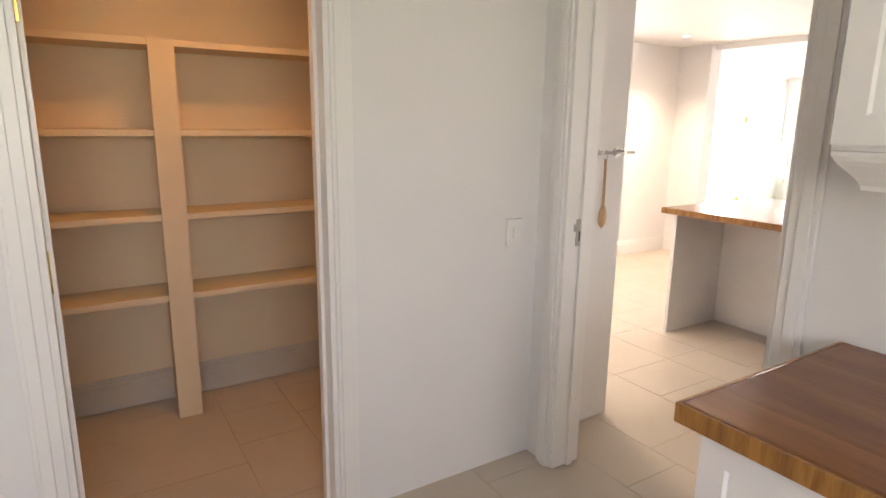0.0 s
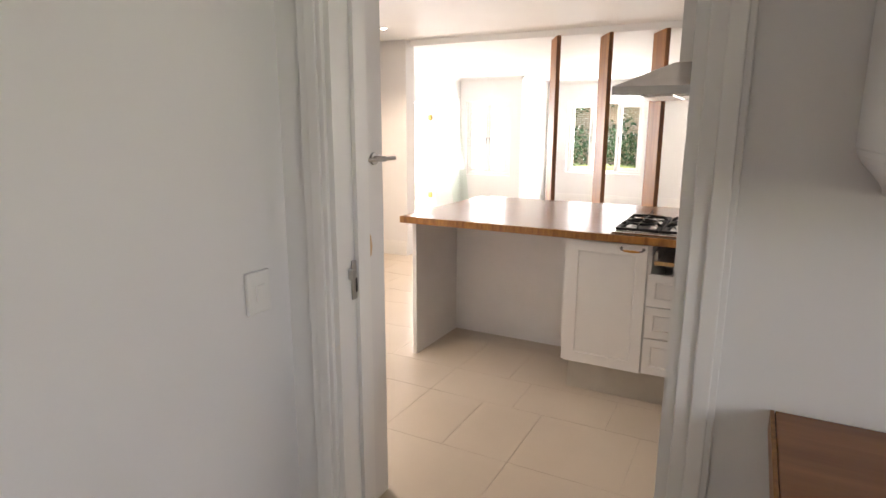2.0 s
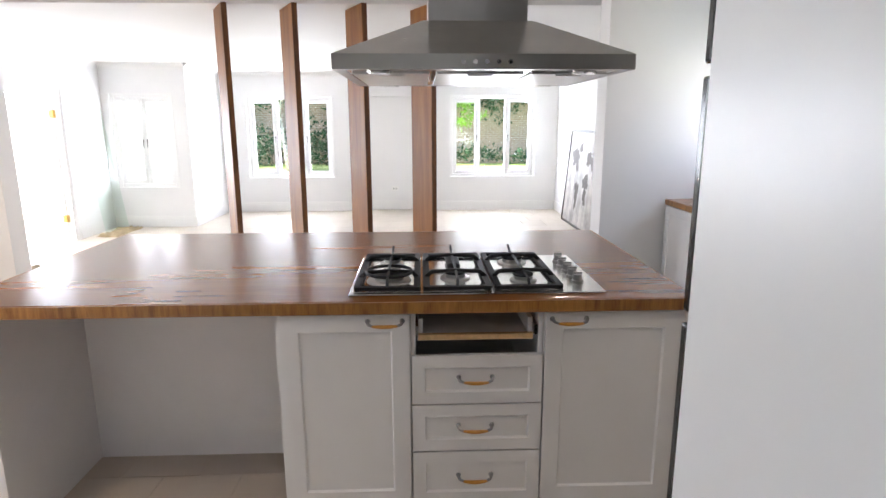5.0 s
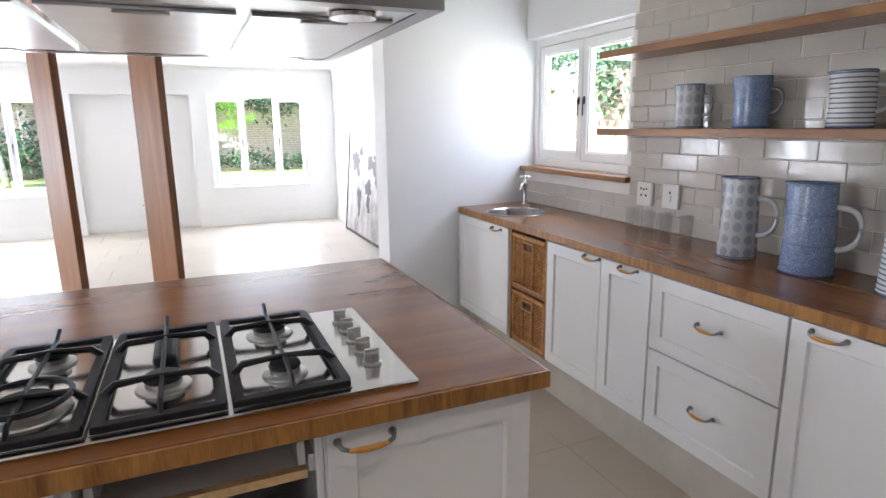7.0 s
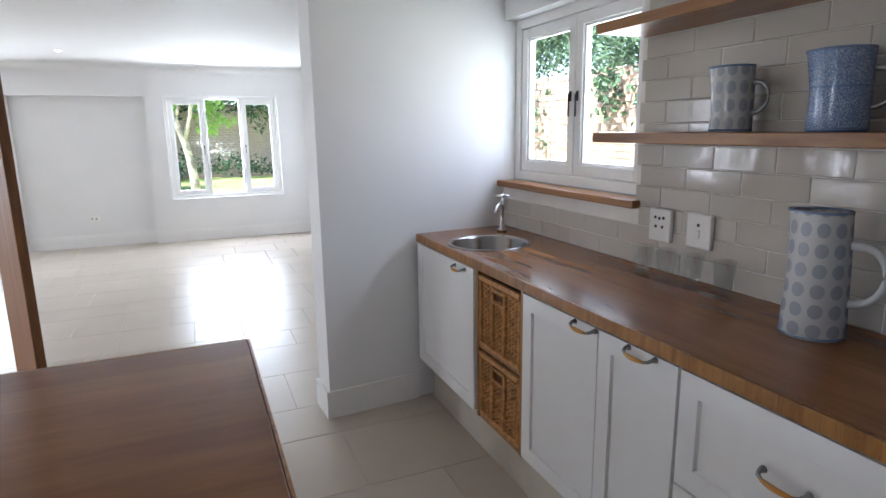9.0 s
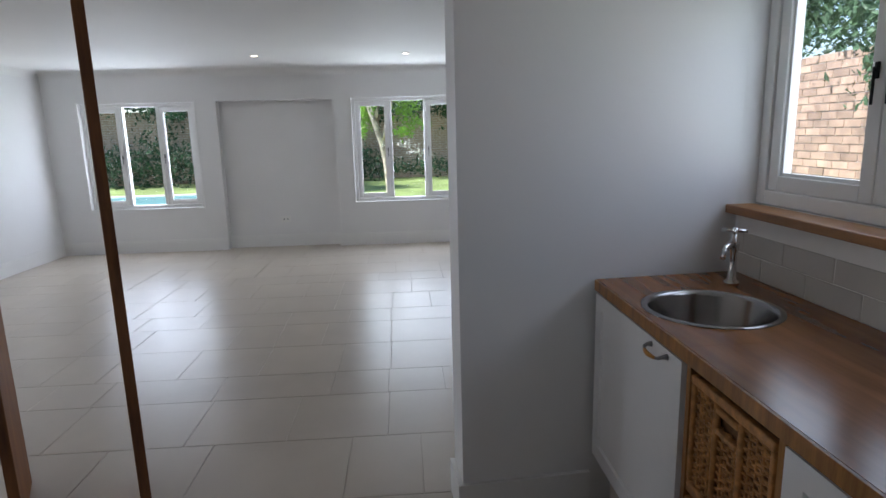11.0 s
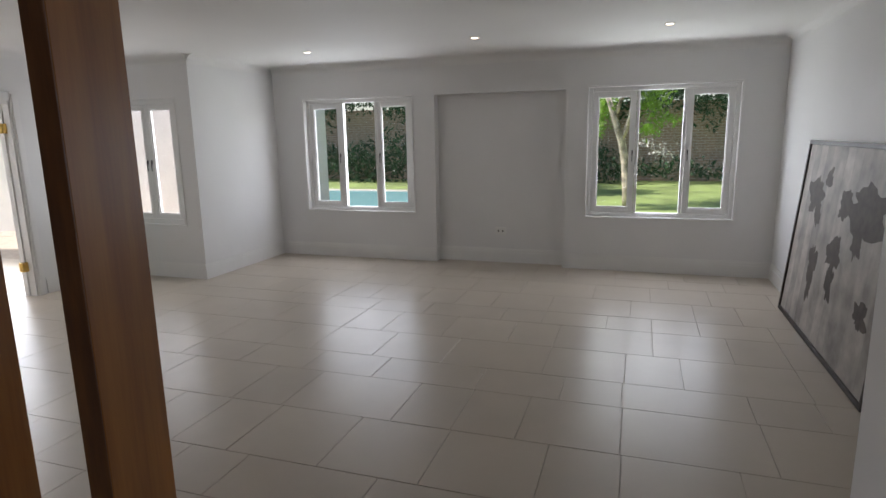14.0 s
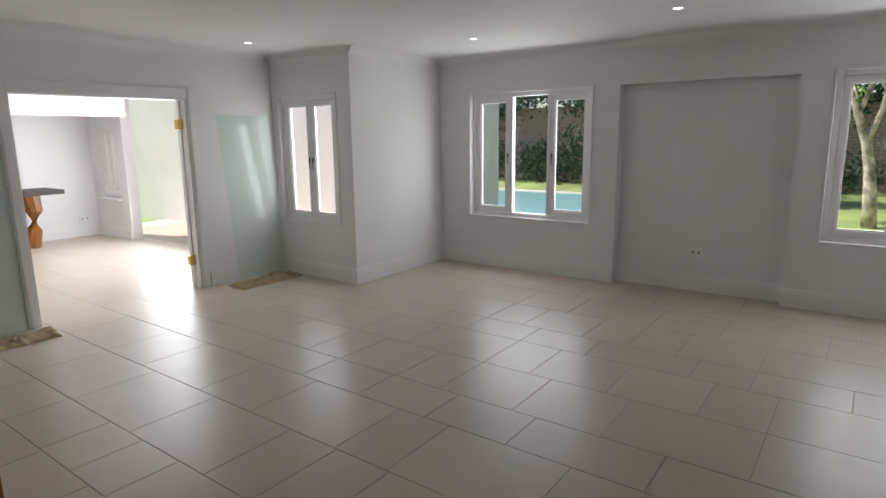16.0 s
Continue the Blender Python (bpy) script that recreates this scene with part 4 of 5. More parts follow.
bx("body", CAB, nc, (2.12, 2.735, -1.2, 0.93, 0.1, 0.902))
for a, b in ((0.45, 0.92), (-0.05, 0.45)):
    shaker(nc, "x", 2.12, a, b, 0.12, 0.895)
wc = thing("wall_cabinet", (2.5, 0, 1.45), "white wall cabinet with a moulded lower cornice", "cabinet")
bx("body", CAB, wc, (2.375, 2.735, -1.2, 0.89, 1.44, 2.25), bevel=0.002)
for a, b in ((0.39, 0.885), (-0.11, 0.39)):
    shaker(wc, "x", 2.375, a, b, 1.45, 2.24)
bm = bmesh.new()
rings = []
for i in range(9):
    f = i / 8
    d = 0.012 + 0.045 * (0.5 - 0.5 * math.cos(math.pi * f))
    z = 1.4395 - i * 0.0095
    rings.append([bm.verts.new(c) for c in ((2.36 + d, -1.2, z), (2.735, -1.2, z), (2.735, 0.90 - d, z), (2.36 + d, 0.90 - d, z))])
for a, b in zip(rings, rings[1:]):
    for k in range(4):
        bm.faces.new((a[k], a[(k + 1) % 4], b[(k + 1) % 4], b[k]))
bm.faces.new(rings[0])
bm.faces.new(rings[-1][::-1])
part("cornice", bm, CAB, wc)
sw = thing("wall_switch", (2.62, 2.16, 1.04), "white rocker light switch on the wall", "switch")
bx("plate", PLAST, sw, (2.575, 2.655, 2.155, 2.169, 0.985, 1.10), bevel=0.004)
bx("rocker", PLAST, sw, (2.60, 2.63, 2.149, 2.1545, 1.02, 1.065), bevel=0.002)

# rail with a wooden spoon on the short wall
hr = thing("utensil_rail", (3.2, 2.22, 1.36), "short brushed steel utensil rail with round mounts", "rail")
bm = bmesh.new()
cyl(bm, (3.09, 2.195, 1.358), (3.345, 2.195, 1.358), 0.007, n=12)
part("bar", bm, STEEL, hr, smooth=True)
for x in (3.13, 3.27):
    bm = bmesh.new()
    cyl(bm, (x, 2.239, 1.358), (x, 2.23, 1.358), 0.022, n=16)
    cyl(bm, (x, 2.23, 1.358), (x, 2.188, 1.358), 0.010, n=12)
    part("mount", bm, STEEL, hr)
bm = bmesh.new()
tube(bm, [(3.155, 2.195, 1.369), (3.155, 2.184, 1.365), (3.155, 2.185, 1.335), (3.155, 2.195, 1.322), (3.155, 2.204, 1.332)], 0.0025, 6)
part("hook", bm, STEEL, hr, smooth=True)
bm = bmesh.new()
tube(bm, [(3.156, 2.195, 1.33), (3.158, 2.195, 1.25), (3.16, 2.195, 1.13), (3.16, 2.195, 1.11)], [0.006, 0.006, 0.007, 0.010], 8)
lathe(bm, [(0.004, 0), (0.022, 0.02), (0.027, 0.05), (0.022, 0.085), (0.008, 0.11)], 16, (3.16, 2.195, 1.01))
for v in bm.verts:
    if v.co.z < 1.125:
        v.co.y = 2.195 + (v.co.y - 2.195) * 0.4
tagged(new("wooden_spoon", mesh_of(bm, "wooden_spoon", SPOON, True)), "pale wooden spoon hanging from a steel hook", "spoon")

# ---- pantry ----
ps = thing("pantry_shelves", (1.6, 3.4, 0), "built-in pantry shelves with a square post, lamp warmth in their colour", "shelf")
for z in (0.617, 1.012, 1.405, 1.803):
    bx("shelf", WARMLIT, ps, (0.871, 2.739, 3.295, 3.559, z, z + 0.03), bevel=0.002)
bx("post", WARMLIT, ps, (1.412, 1.522, 3.28, 3.294, 0.006, 1.835), (1.412, 1.522, 3.2945, 3.36, 0.006, 0.616))
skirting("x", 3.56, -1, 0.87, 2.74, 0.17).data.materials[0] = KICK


# ---- living room things ----
def downlight(x, y, z, watts, color=(1, 0.86, 0.68), cone=120):
    d = thing("downlight", (x, y, z), "small recessed white ceiling downlight", "ceiling light", "downlights")
    bm = bmesh.new()
    lathe(bm, [(0.045, -0.001), (0.045, -0.006), (0.034, -0.008), (0.033, -0.003)], 24, (x, y, z))
    part("bezel", bm, TRIM, d)
    bm = bmesh.new()
    lathe(bm, [(0.032, -0.0035), (0.03, -0.005), (0.001, -0.005)], 20, (x, y, z))
    part("lamp_face", bm, LAMPGLOW, d)
    if watts:
        l = bpy.data.lights.new("downlight_beam", "SPOT")
        l.energy, l.spot_size, l.spot_blend, l.color, l.shadow_soft_size = watts, radians(cone), 0.9, color, 0.05
        o = new("downlight_beam", l)
        o.location = (x, y, z - 0.015)


for x, y in ((10.63, 5.23), (11.75, 3.57), (11.6, 1.80), (11.6, 0.2)):
    downlight(x, y, LIV, 0)
downlight(6.38, 4.24, CEILING, 24)
# next two are out of view, added to brighten the kitchen
downlight(3.7, 3.3, CEILING, 14)
downlight(3.75, 0.6, CEILING, 5)
downlight(1.6, 2.75, CEILING - 0.002, 3.3, (1, 0.45, 0.11), 176)

# leaning framed world map
mp = thing("framed_map", (10.6, -0.82, 0.006), "large framed grey weathered world map leaning on the wall", "picture")
MW, MH = 1.95, 1.37
tilt = math.atan2(0.115, 1.35)
MM = Matrix.Translation((11.70, -0.772, 0.008)) @ Matrix.Rotation(radians(180), 4, "Z") @ Matrix.Rotation(-tilt, 4, "X")


def mpart(name, bm, material, label=""):
    bm.transform(MM)
    return part(name, bm, material, mp, label)


# local frame: x along the wall, y into the room is negative after the turn, z up
for a, b, lo, hi in ((0, MW, 0, 0.03), (0, MW, MH - 0.03, MH), (0, 0.03, 0.03, MH - 0.03), (MW - 0.03, MW, 0.03, MH - 0.03)):
    bm = bmesh.new()
    box(bm, a, b, -0.012, 0.022, lo, hi, bevel=0.002)
    mpart("frame_rail", bm, DARKW, "dark frame")
n = 13
for i in range(n):
    bm = bmesh.new()
    a, b = 0.031 + (MW - 0.062) * i / n, 0.031 + (MW - 0.062) * (i + 1) / n
    box(bm, a, b - 0.001, 0.0, 0.012, 0.031, MH - 0.031)
    mpart("board", bm, CANVAS)


def landmass(cx, cz, blobs):
    bm = bmesh.new()
    for k, (dx, dz, rx, rz) in enumerate(blobs):
        ring = []
        for i in range(44):
            t = 2 * math.pi * i / 44
            v = Vector((math.cos(t) * 1.7 + cx * 5, math.sin(t) * 1.7 + k * 3, cz * 4))
            f = 0.82 + 0.45 * noise.noise(v) + 0.3 * noise.noise(v * 3.1)
            ring.append((cx + dx + rx * f * math.cos(t), cz + dz + rz * f * math.sin(t)))
        y = -0.0005 - 0.0004 * k
        vs = [bm.verts.new((x, y, z)) for x, z in ring]
        bm.faces.new(vs)
    mpart("landmass", bm, INK, "dark worn printed continent")


landmass(0.42, 0.98, [(0, 0, 0.24, 0.15), (0.1, -0.12, 0.09, 0.1), (0.22, 0.14, 0.1, 0.08)])
landmass(0.62, 0.52, [(0, 0, 0.11, 0.16), (0.02, -0.17, 0.06, 0.14)])
landmass(1.02, 0.62, [(0, 0.05, 0.16, 0.14), (0.03, -0.13, 0.09, 0.16)])
landmass(1.05, 0.98, [(0, 0, 0.14, 0.1), (0.38, 0.02, 0.36, 0.18), (0.32, -0.18, 0.1, 0.12)])
landmass(1.65, 0.42, [(0, 0, 0.13, 0.09)])

# glass sheet leaning on the wall and the cloths on the floor
gs = thing("glass_sheet", (11.0, 5.6, 0.03), "frameless greenish glass door leaning against the wall", "glass panel")
bm = bmesh.new()
box(bm, 10.63, 11.24, -0.005, 0.005, 0, 1.66)
tl = math.atan2(0.20, 1.64)
bm.transform(Matrix.Translation((0, 5.63, 0.04)) @ Matrix.Rotation(-tl, 4, "X"))
part("sheet", bm, SHEET, gs).visible_shadow = False


def cloth(name, label, x0, x1, y0, y1, seed):
    bm = bmesh.new()
    nx_, ny_ = 34, 16
    g = [[None] * (ny_ + 1) for _ in range(nx_ + 1)]
    for i in range(nx_ + 1):
        for j in range(ny_ + 1):
            u, v = i / nx_, j / ny_
            x = x0 + (x1 - x0) * u + 0.06 * noise.noise(Vector((u * 3, v * 3, seed)))
            y = y0 + (y1 - y0) * v + 0.05 * noise.noise(Vector((u * 3, v * 2, seed + 4)))
            z = 0.016 + 0.045 * abs(noise.noise(Vector((u * 6, v * 9, seed + 9)))) + 0.012 * noise.noise(Vector((u * 15, v * 15, seed)))
            g[i][j] = bm.verts.new((x, y, max(0.008, z if 0 < i < nx_ and 0 < j < ny_ else 0.008)))
    for i in range(nx_):
        for j in range(ny_):
            bm.faces.new((g[i][j], g[i + 1][j], g[i + 1][j + 1], g[i][j + 1]))
    return tagged(new(name, mesh_of(bm, name, CLOTH, True)), label, "cloth")


cloth("dust_sheet", "crumpled beige dust sheet under the leaning glass", 10.52, 11.27, 5.43, 5.72, 1)
cloth("dust_sheet", "crumpled beige dust sheet on the tiles by the doorway", 8.30, 8.93, 5.42, 5.72, 7)
gs2 = thing("glass_sheet", (8.4, 5.6, 0.03), "frameless greenish glass door leaning beside the doorway", "glass panel")
bm = bmesh.new()
box(bm, 8.05, 8.82, -0.005, 0.005, 0, 1.75)
bm.transform(Matrix.Translation((0, 5.62, 0.04)) @ Matrix.Rotation(-tl, 4, "X"))
part("sheet", bm, SHEET, gs2).visible_shadow = False
ns = thing("wall_socket", (12.89, 1.85, 0.36), "small white wall socket low in the niche", "socket")
bx("plate", PLAST, ns, (12.888, 12.8995, 1.80, 1.92, 0.33, 0.41), bevel=0.003)
for y in (1.835, 1.885):
    bx("socket_hole", DARK, ns, (12.8865, 12.8875, y - 0.006, y + 0.006, 0.36, 0.38))

# far room table
tb = thing("bar_table", (10.2, 9.95, 0), "dark slab table on a rustic red-brown timber trestle leg", "table")
bx("tabletop", DARKW, tb, (9.0, 10.66, 9.6, 10.25, 0.74, 0.80), bevel=0.008)
for x in (10.34, 9.2):
    bm = bmesh.new()
    tube(bm, [(x - 0.06, 9.92, 0.006), (x, 9.92, 0.25), (x + 0.03, 9.92, 0.5), (x - 0.01, 9.92, 0.739)], [0.11, 0.095, 0.10, 0.13], 10)
    part("leg", bm, TOP, tb)

fs = thing("wall_socket", (11.192, 10.39, 0.272), "white double wall socket low on the far wall", "socket")
bx("plate", PLAST, fs, (11.117, 11.267, 10.388, 10.3995, 0.222, 0.322), bevel=0.003)
for x in (11.157, 11.227):
    bx("socket_hole", DARK, fs, (x - 0.008, x + 0.008, 10.3865, 10.3875, 0.260, 0.284))

# ---- outside ----
bm = bmesh.new()
bmesh.ops.create_grid(bm, x_segments=60, y_segments=60, size=300, matrix=Matrix.Translation((10, 0, -0.15)))
tagged(new("ground", mesh_of(bm, "ground", GRASS)), "sunlit green lawn round the house", "lawn", kind="structure")
pl = thing("pool", (18, 7, -0.14), "turquoise swimming pool with pale stone coping", "pool")
bx("water", WATER, pl, (17.1, 22.0, 3.2, 10.5, -0.148, -0.118))
bx("coping", PAVE, pl, (16.7, 17.1, 2.8, 10.9, -0.149, -0.10), (17.1, 22.0, 2.8, 3.2, -0.149, -0.10), (22.0, 22.4, 2.8, 10.9, -0.149, -0.10))
solid("outside_wing", OUTW, "white rendered wing of the house outside", "wall", (13.35, 15.3, 5.42, 18.5, -0.15, 3.4), kind="structure")
solid("house_roof", ROOFM, "flat grey roof over the house", "roof", (-0.9, 11.6, -1.3, 10.8, CEILING + 0.16, CEILING + 0.3), (11.6, 13.05, -1.2, 4.86, CEILING + 0.16, CEILING + 0.3), kind="structure")


# pale ground added over the lawn to throw sunlight onto the wing
solid("bounce_slab", PAVE, "added pale ground slab bouncing sunlight onto the white wing", "pavement", (11.56, 16.69, 4.9, 12.0, -0.149, -0.12), kind="structure")


def brick_wall(name, label, along, c, a0, a1, z0, rows, near):
    """Mortar core with brick courses on the side facing the house; near: stretch of single bricks."""
    w = thing(name, (c, a0, z0) if along == "y" else (a0, c, z0), label, "garden wall", kind="structure")
    s = -1 if along == "y" else 1
    h = rows * 0.086

    def b(p, q, d0, d1, lo, hi):
        d0, d1 = sorted((c + s * d0, c + s * d1))
        return (d0, d1, p, q, lo, hi) if along == "y" else (p, q, d0, d1, lo, hi)

    bx("core", MORTAR, w, b(a0, a1, -0.22, 0.0, z0, z0 + h))
    bm = bmesh.new()
    box(bm, *((-0.006, 0.006, -0.108, 0.108, -0.036, 0.036) if along == "y" else (-0.108, 0.108, -0.006, 0.006, -0.036, 0.036)))
    me = mesh_of(bm, "brick", BRICK)
    verts, faces = [], []
    count = 0
    for r in range(rows):
        a = a0 + 0.115 + (0.115 if r % 2 else 0)
        while a < a1 - 0.11:
            z = z0 + 0.043 + r * 0.086
            j = 0.004 * math.sin(a * 37 + r * 11)
            if near and near[0] < a < near[1] and near[2] < z < near[3] and count < 290:
                o = new("brick", me)
                o.parent = w
                o.matrix_parent_inverse = Matrix.Translation(-w.location)
                o.location = (c + s * (0.004 + j * 0.5), a, z) if along == "y" else (a, c + s * (0.004 + j * 0.5), z)
                count += 1
            else:
                k = len(verts)
                p = b(a - 0.108, a + 0.108, 0.0, 0.008 + j * 0.5, z - 0.036, z + 0.036)
                verts += [(x, y, zz) for x in p[0:2] for y in p[2:4] for zz in p[4:6]]
                faces += [tuple(k + i for i in f) for f in ((0, 1, 3, 2), (4, 6, 7, 5), (0, 4, 5, 1), (2, 3, 7, 6), (0, 2, 6, 4), (1, 5, 7, 3))]
            a += 0.23
    me2 = bpy.data.meshes.new("bricks")
    me2.from_pydata(verts, [], faces)
    me2.materials.append(BRICK)
    o = new("bricks", me2)
    o.parent = w
    o.matrix_parent_inverse = Matrix.Translation(-w.location)
    tagged(o, kind="stuff")


brick_wall("brick_wall_south", "sunlit red-brown brick garden wall beside the kitchen", "x", -4.3, 4.0, 18.0, -0.15, 27, (8.5, 12.5, 0.9, 2.2))
brick_wall("brick_wall_east", "shaded brick garden wall behind the shrubs", "y", 27.0, -14.0, 26.0, -0.15, 30, None)


def leaves(name, label, category, blobs, n, size, material, seed, parent=None, kind="", group=""):
    """Many small bent leaves spread through uneven clumps."""
    rnd = np.random.RandomState(seed)
    verts, faces = [], []
    wts = np.array([b[3] * b[4] * b[5] for b in blobs]) ** 0.7
    wts = wts / wts.sum()
    for c in rnd.choice(len(blobs), n, p=wts):
        x, y, z, rx, ry, rz = blobs[c]
        d = rnd.normal(size=3)
        d /= np.linalg.norm(d)
        r = rnd.rand() ** 0.45
        p = np.array((x, y, z)) + d * r * np.array((rx, ry, rz)) * (1 + 0.25 * math.sin(9 * d[0] + 7 * d[2] + c))
        u = rnd.normal(size=3)
        u /= np.linalg.norm(u)
        v = np.cross(u, rnd.normal(size=3))
        v /= np.linalg.norm(v) + 1e-6
        s = size * (0.5 + rnd.rand())
        k = len(verts)
        w = np.cross(u, v) * s * 0.18
        verts += [tuple(p - u * s), tuple(p + v * s * 0.45 + w), tuple(p + u * s), tuple(p - v * s * 0.45 + w)]
        faces += [(k, k + 1, k + 2), (k, k + 2, k + 3)]
    me = bpy.data.meshes.new(name)
    me.from_pydata(verts, [], faces)
    me.materials.append(material)
    o = new(name, me)
    if parent is not None:
        o.parent = parent
        o.matrix_parent_inverse = Matrix.Translation(-parent.location)
    else:
        tagged(o, label, category, group, kind)
    return o


def tree(at, label, h, crown, n, size, material, seed, lean=0.2, thick=0.12):
    t = thing("tree", at, label, "tree", "garden trees")
    rnd = random.Random(seed)
    bm = bmesh.new()
    x, y, z = at

    def limb(p, d, l, r, depth):
        pts, rr = [Vector(p)], [r]
        q = Vector(p)
        d = Vector(d).normalized()
        for i in range(5):
            d = (d + Vector((rnd.uniform(-1, 1), rnd.uniform(-1, 1), rnd.uniform(-0.3, 0.6))) * 0.14).normalized()
            q = q + d * l / 5
            pts.append(q)
            rr.append(r * (1 - 0.11 * (i + 1)))
        tube(bm, pts, rr, 8)
        if depth:
            for k in range(3):
                i = rnd.randint(2, 5)
                e = (d + Vector((rnd.uniform(-1, 1), rnd.uniform(-1, 1), rnd.uniform(0, 0.5))) * 0.9).normalized()
                limb(pts[i], e, l * 0.62, rr[i] * 0.6, depth - 1)

    limb(Vector(at), (lean, 0.05, 1), h * 0.5, thick, 3)
    part("trunk", bm, BARK, t, "pale flaking bark", True)
    leaves("crown", "", "", [(x + a, y + b, z + c, d, e, f) for a, b, c, d, e, f in crown], n, size, material, seed, parent=t)
    return t


tree((19.3, 0.58, -0.15), "pale-barked garden tree with bright green leaves", 4.8, [(0, -0.42, 2.2, 0.4, 0.36, 0.42), (-0.2, -0.72, 1.85, 0.25, 0.32, 0.13), (0, -0.35, 1.65, 0.3, 0.25, 0.2), (0, 0.62, 2.2, 0.5, 0.4, 0.4), (0.4, 0.8, 1.75, 0.4, 0.35, 0.3), (0.1, 0.1, 3.1, 1.2, 1.1, 0.5), (0.3, 0.2, 4.4, 1.8, 1.8, 1.0)], 9500, 0.05, LEAFB, 3, 0.0, 0.115)
tree((23.5, 6.0, -0.15), "dark slender tree beside the pool", 6.0, [(0, 0, 4.2, 1.8, 2.0, 1.4), (0, 1.2, 3.0, 0.9, 1.0, 0.7), (0.3, -1.4, 3.4, 1.0, 1.0, 0.8)], 7000, 0.09, LEAF, 5, 0.0, 0.1)
tree((22.5, 3.0, -0.15), "small bright-leaved tree by the lawn", 4.0, [(0, 0, 2.6, 1.1, 1.2, 0.9), (0, 0.8, 1.8, 0.5, 0.5, 0.4)], 4000, 0.08, LEAFB, 8, 0.1, 0.07)
hb = []
rnd = random.Random(4)
for i in range(44):
    y = -12 + i * 0.85
    low = 0.45 if -4 < y < 1.5 else 1.0
    hb.append((26.0 + rnd.uniform(-0.5, 0.3), y, rnd.uniform(0.3, 0.9) * low, 0.9 * low, 0.8, rnd.uniform(0.6, 1.2) * low))
    hb.append((26.3 + rnd.uniform(-0.4, 0.5), y, rnd.uniform(2.5, 3.1), 1.0, 1.0, rnd.uniform(0.6, 1.1)))
    hb.append((27.2 + rnd.uniform(-0.4, 0.5), y, rnd.uniform(3.6, 5.2), 1.2, 1.1, rnd.uniform(1.2, 1.9)))
leaves("hedge", "deep green shrubs along the brick garden wall", "shrubs", hb, 100000, 0.08, LEAF, 11, kind="stuff")
leaves("flowering_shrub", "shrub with scattered white blossom", "shrub", [(25.0, -0.25, 0.85, 0.3, 0.55, 0.3), (25.0, 0.2, 1.15, 0.3, 0.4, 0.2)], 190, 0.035, FLOWER, 12, kind="stuff")
cb = [(8.6 + i * 0.55, -4.4 + rnd.uniform(-0.2, 0.15), 2.55 + 0.35 * math.sin(i * 1.3) + (0.25 if i > 4 else 0), 0.6, 0.4, 0.75) for i in range(-8, 15)]
cb += [(9.5, -4.2, 1.8, 0.35, 0.2, 0.5), (10.3, -4.2, 1.9, 0.3, 0.2, 0.4), (12.2, -4.2, 1.7, 0.5, 0.3, 0.7)]
cb += [(6 + i * 1.3, -6.0, 3.6, 1.3, 1.0, 1.5) for i in range(0, 9)]
leaves("creeper", "leafy green creeper spilling over the brick wall", "creeper", cb, 42000, 0.05, LEAFC, 13, kind="stuff")

# ---- pieces: wall tiles and floor tiles ----
splash = thing("tile_splashback", (4.6, -0.95, 0.92), "glossy off-white brick-bond wall tiles behind the counter", "tiles", kind="structure")
bx("grout_bed", WGROUT, splash, (3.3, 6.03, -0.9495, -0.941, 0.9185, CEILING - 0.01), (6.0305, 7.07, -0.9495, -0.941, 0.9185, 1.134))
TWD, THT = 0.2255, 0.0765
cache = {}


def tile_mesh(w, h):
    key = (round(w, 3), round(h, 3))
    if key not in cache:
        bm = bmesh.new()
        a = [bm.verts.new((x, 0, z)) for x, z in ((0, 0), (w, 0), (w, h), (0, h))]
        e = 0.003
        b = [bm.verts.new((x, 0.0035, z)) for x, z in ((e, e), (w - e, e), (w - e, h - e), (e, h - e))]
        for k in range(4):
            bm.faces.new((a[k], a[(k + 1) % 4], b[(k + 1) % 4], b[k]))
        bm.faces.new(b)
        cache[key] = mesh_of(bm, "tile", WTILE)
    return cache[key]


trnd = random.Random(21)
for r in range(19):
    z = 0.9195 + r * THT
    x = 3.302 + (TWD / 2 if r % 2 else 0)
    if r % 2:
        x = 3.302 - TWD / 2
    while x < 7.07:
        lim = 7.068 if z + THT < 1.135 else 6.028
        p, q = max(x, 4.0), min(x + TWD - 0.002, lim)
        top = min(z + THT - 0.002, CEILING - 0.012)
        if q - p > 0.02 and top - z > 0.02:
            o = new("tile", tile_mesh(q - p, top - z))
            o.parent = splash
            o.matrix_parent_inverse = Matrix.Translation(-splash.location)
            o.location = (p, -0.941, z)
            o.rotation_euler = (radians(trnd.uniform(-0.5, 0.5)), 0, radians(trnd.uniform(-0.5, 0.5)))
        x += TWD

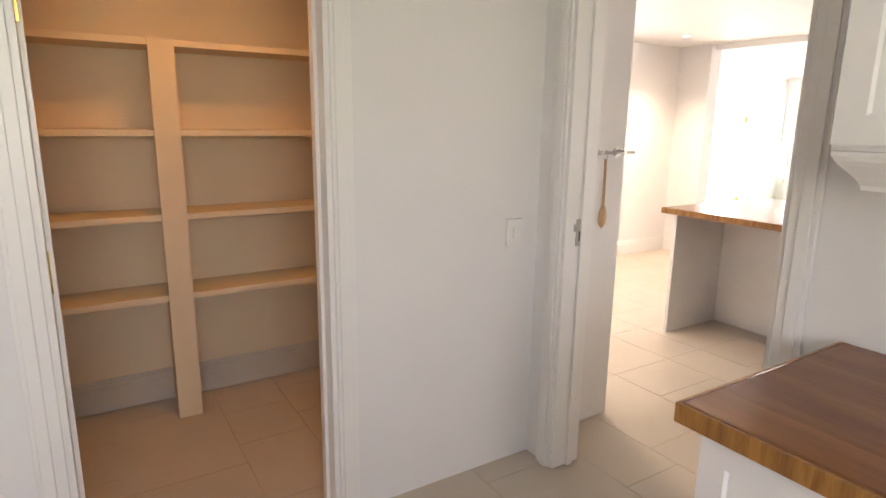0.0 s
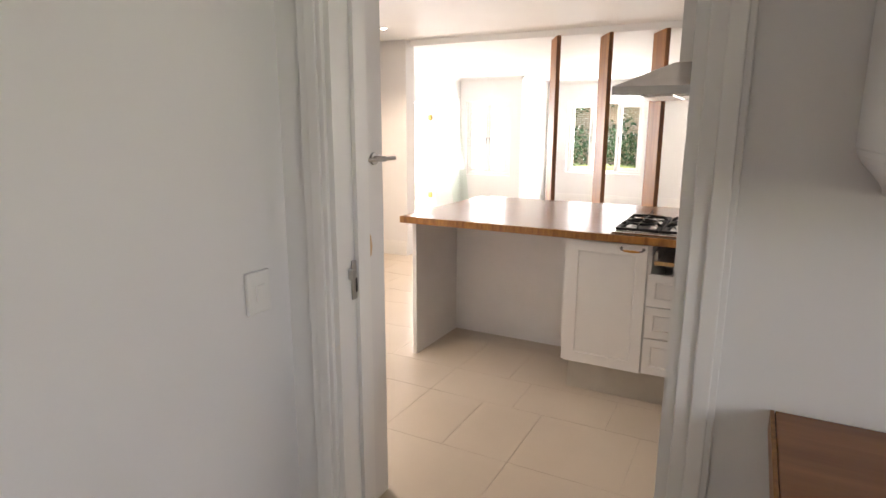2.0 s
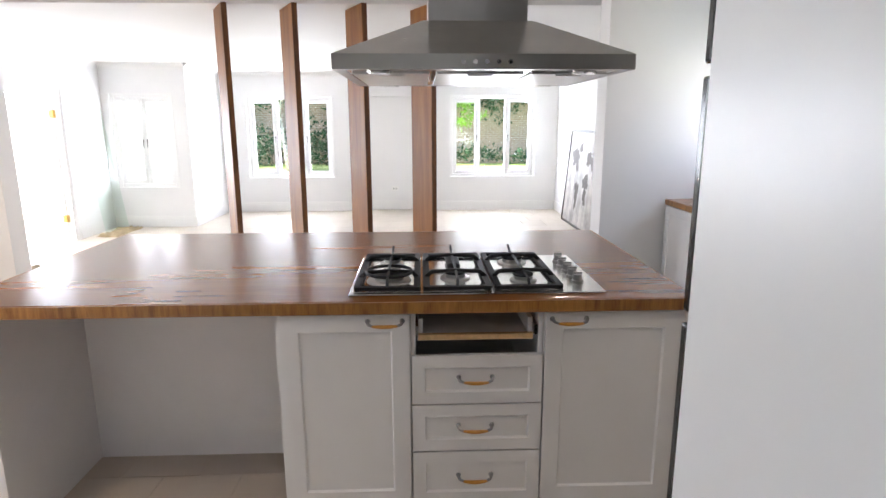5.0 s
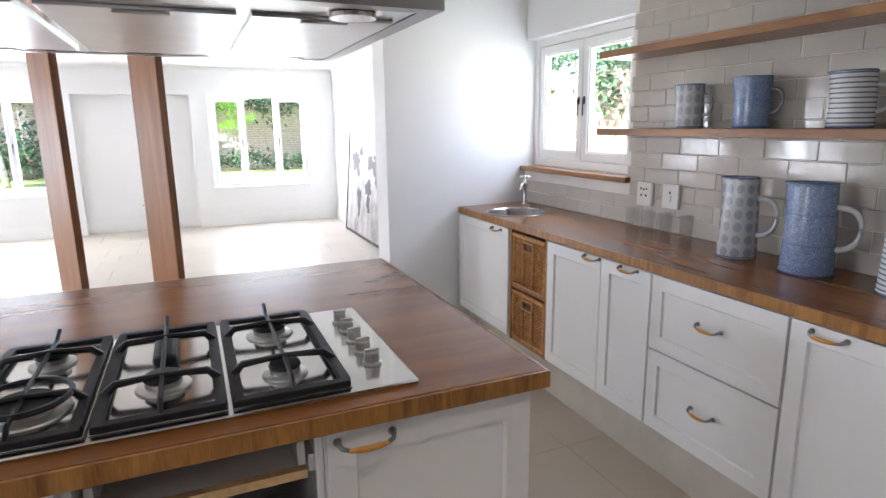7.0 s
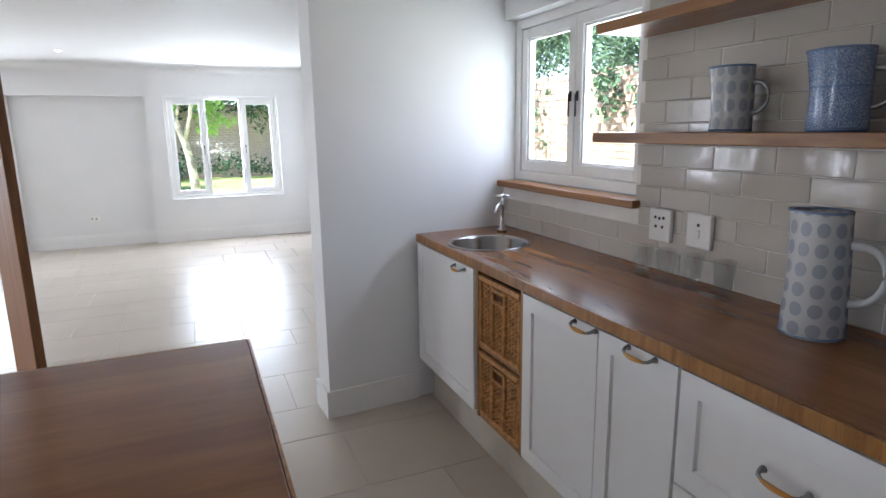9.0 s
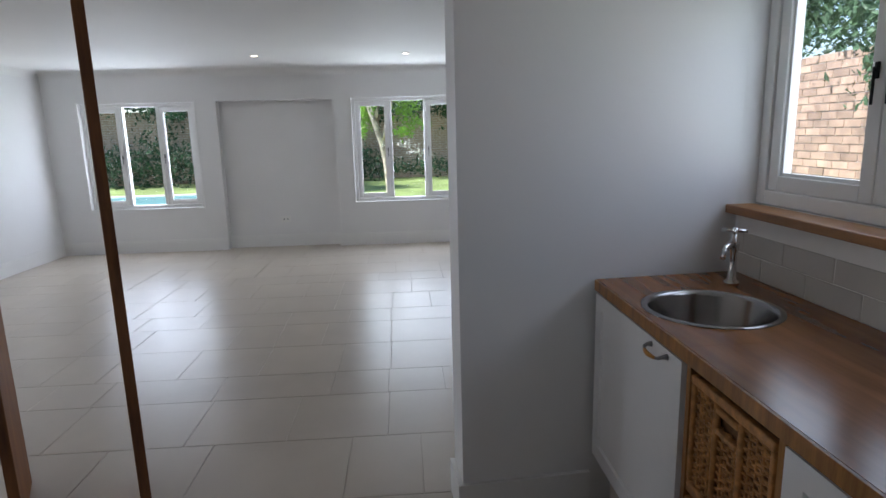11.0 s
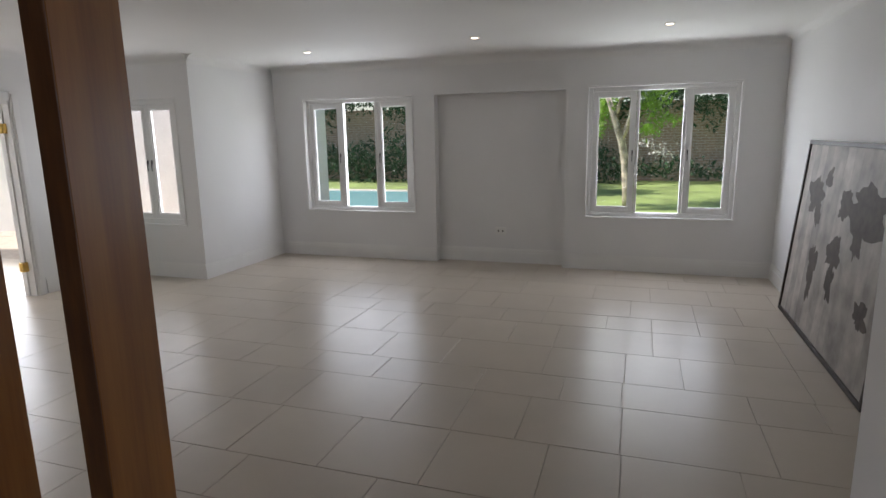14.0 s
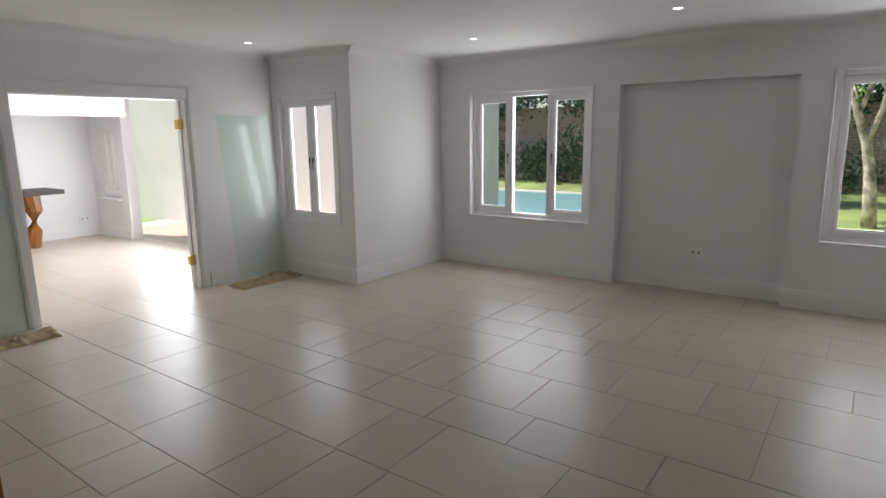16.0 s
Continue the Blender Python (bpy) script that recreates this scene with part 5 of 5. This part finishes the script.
floor = thing("floor", (7, 2, 0), "pale beige matt-glazed floor tiles in mixed sizes", "floor", kind="structure")
frnd = random.Random(9)
fcache = {}
far_bm_v, far_bm_f = [], []
fcount = 0
x, ci = -0.6, 0
WID = (0.49, 0.49, 0.33)
xs = [8.98]
while xs[-1] < 13.02:
    xs.append(xs[-1] + WID[len(xs) % 3])
left = [8.98]
while left[-1] > -0.7:
    left.append(left[-1] - WID[len(left) % 3])
xs = sorted(set(left[1:] + xs))
for xa, xb in zip(xs, xs[1:]):
    y = -1.4 - frnd.choice((0, 0.16, 0.33))
    while y < 10.5:
        ln = frnd.choice((0.33, 0.49, 0.49, 0.66))
        ya, yb = max(y, -1.4), min(y + ln, 10.5)
        y += ln
        if yb - ya < 0.05:
            continue
        xm, ym = (xa + xb) / 2, (ya + yb) / 2
        if 7.3 < xm < 12.95 and ym > 6.4 and xm > 11.4:
            continue
        w, l = xb - xa - 0.0028, yb - ya - 0.0028
        if 6.6 < xm < 12.95 and -0.95 < ym < 5.9 and fcount < 298:
            key = (round(w, 3), round(l, 3))
            if key not in fcache:
                bm = bmesh.new()
                vs = box(bm, -w / 2, w / 2, -l / 2, l / 2, 0, 0.005)
                es = [e for e in bm.edges if all(v.co.z > 0.004 for v in e.verts)]
                bmesh.ops.bevel(bm, geom=es, offset=0.0015, segments=1, affect="EDGES")
                fcache[key] = mesh_of(bm, "tile", TILE)
            o = new("tile", fcache[key])
            o.parent = floor
            o.matrix_parent_inverse = Matrix.Translation(-floor.location)
            o.location = (xm, ym, 0.0003)
            o.rotation_euler = (radians(frnd.uniform(-0.03, 0.03)), radians(frnd.uniform(-0.03, 0.03)), 0)
            fcount += 1
        else:
            k = len(far_bm_v)
            far_bm_v += [(a, b, c) for c in (0.0, 0.005) for a, b in ((xa, ya), (xb - 0.002, ya), (xb - 0.002, yb - 0.002), (xa, yb - 0.002))]
            far_bm_f += [(k + 4, k + 5, k + 6, k + 7)] + [(k + i, k + (i + 1) % 4, k + 4 + (i + 1) % 4, k + 4 + i) for i in range(4)]
me = bpy.data.meshes.new("tiles")
me.from_pydata(far_bm_v, [], far_bm_f)
me.materials.append(TILE)
o = new("tiles", me)
o.parent = floor
o.matrix_parent_inverse = Matrix.Translation(-floor.location)
tagged(o, kind="stuff")
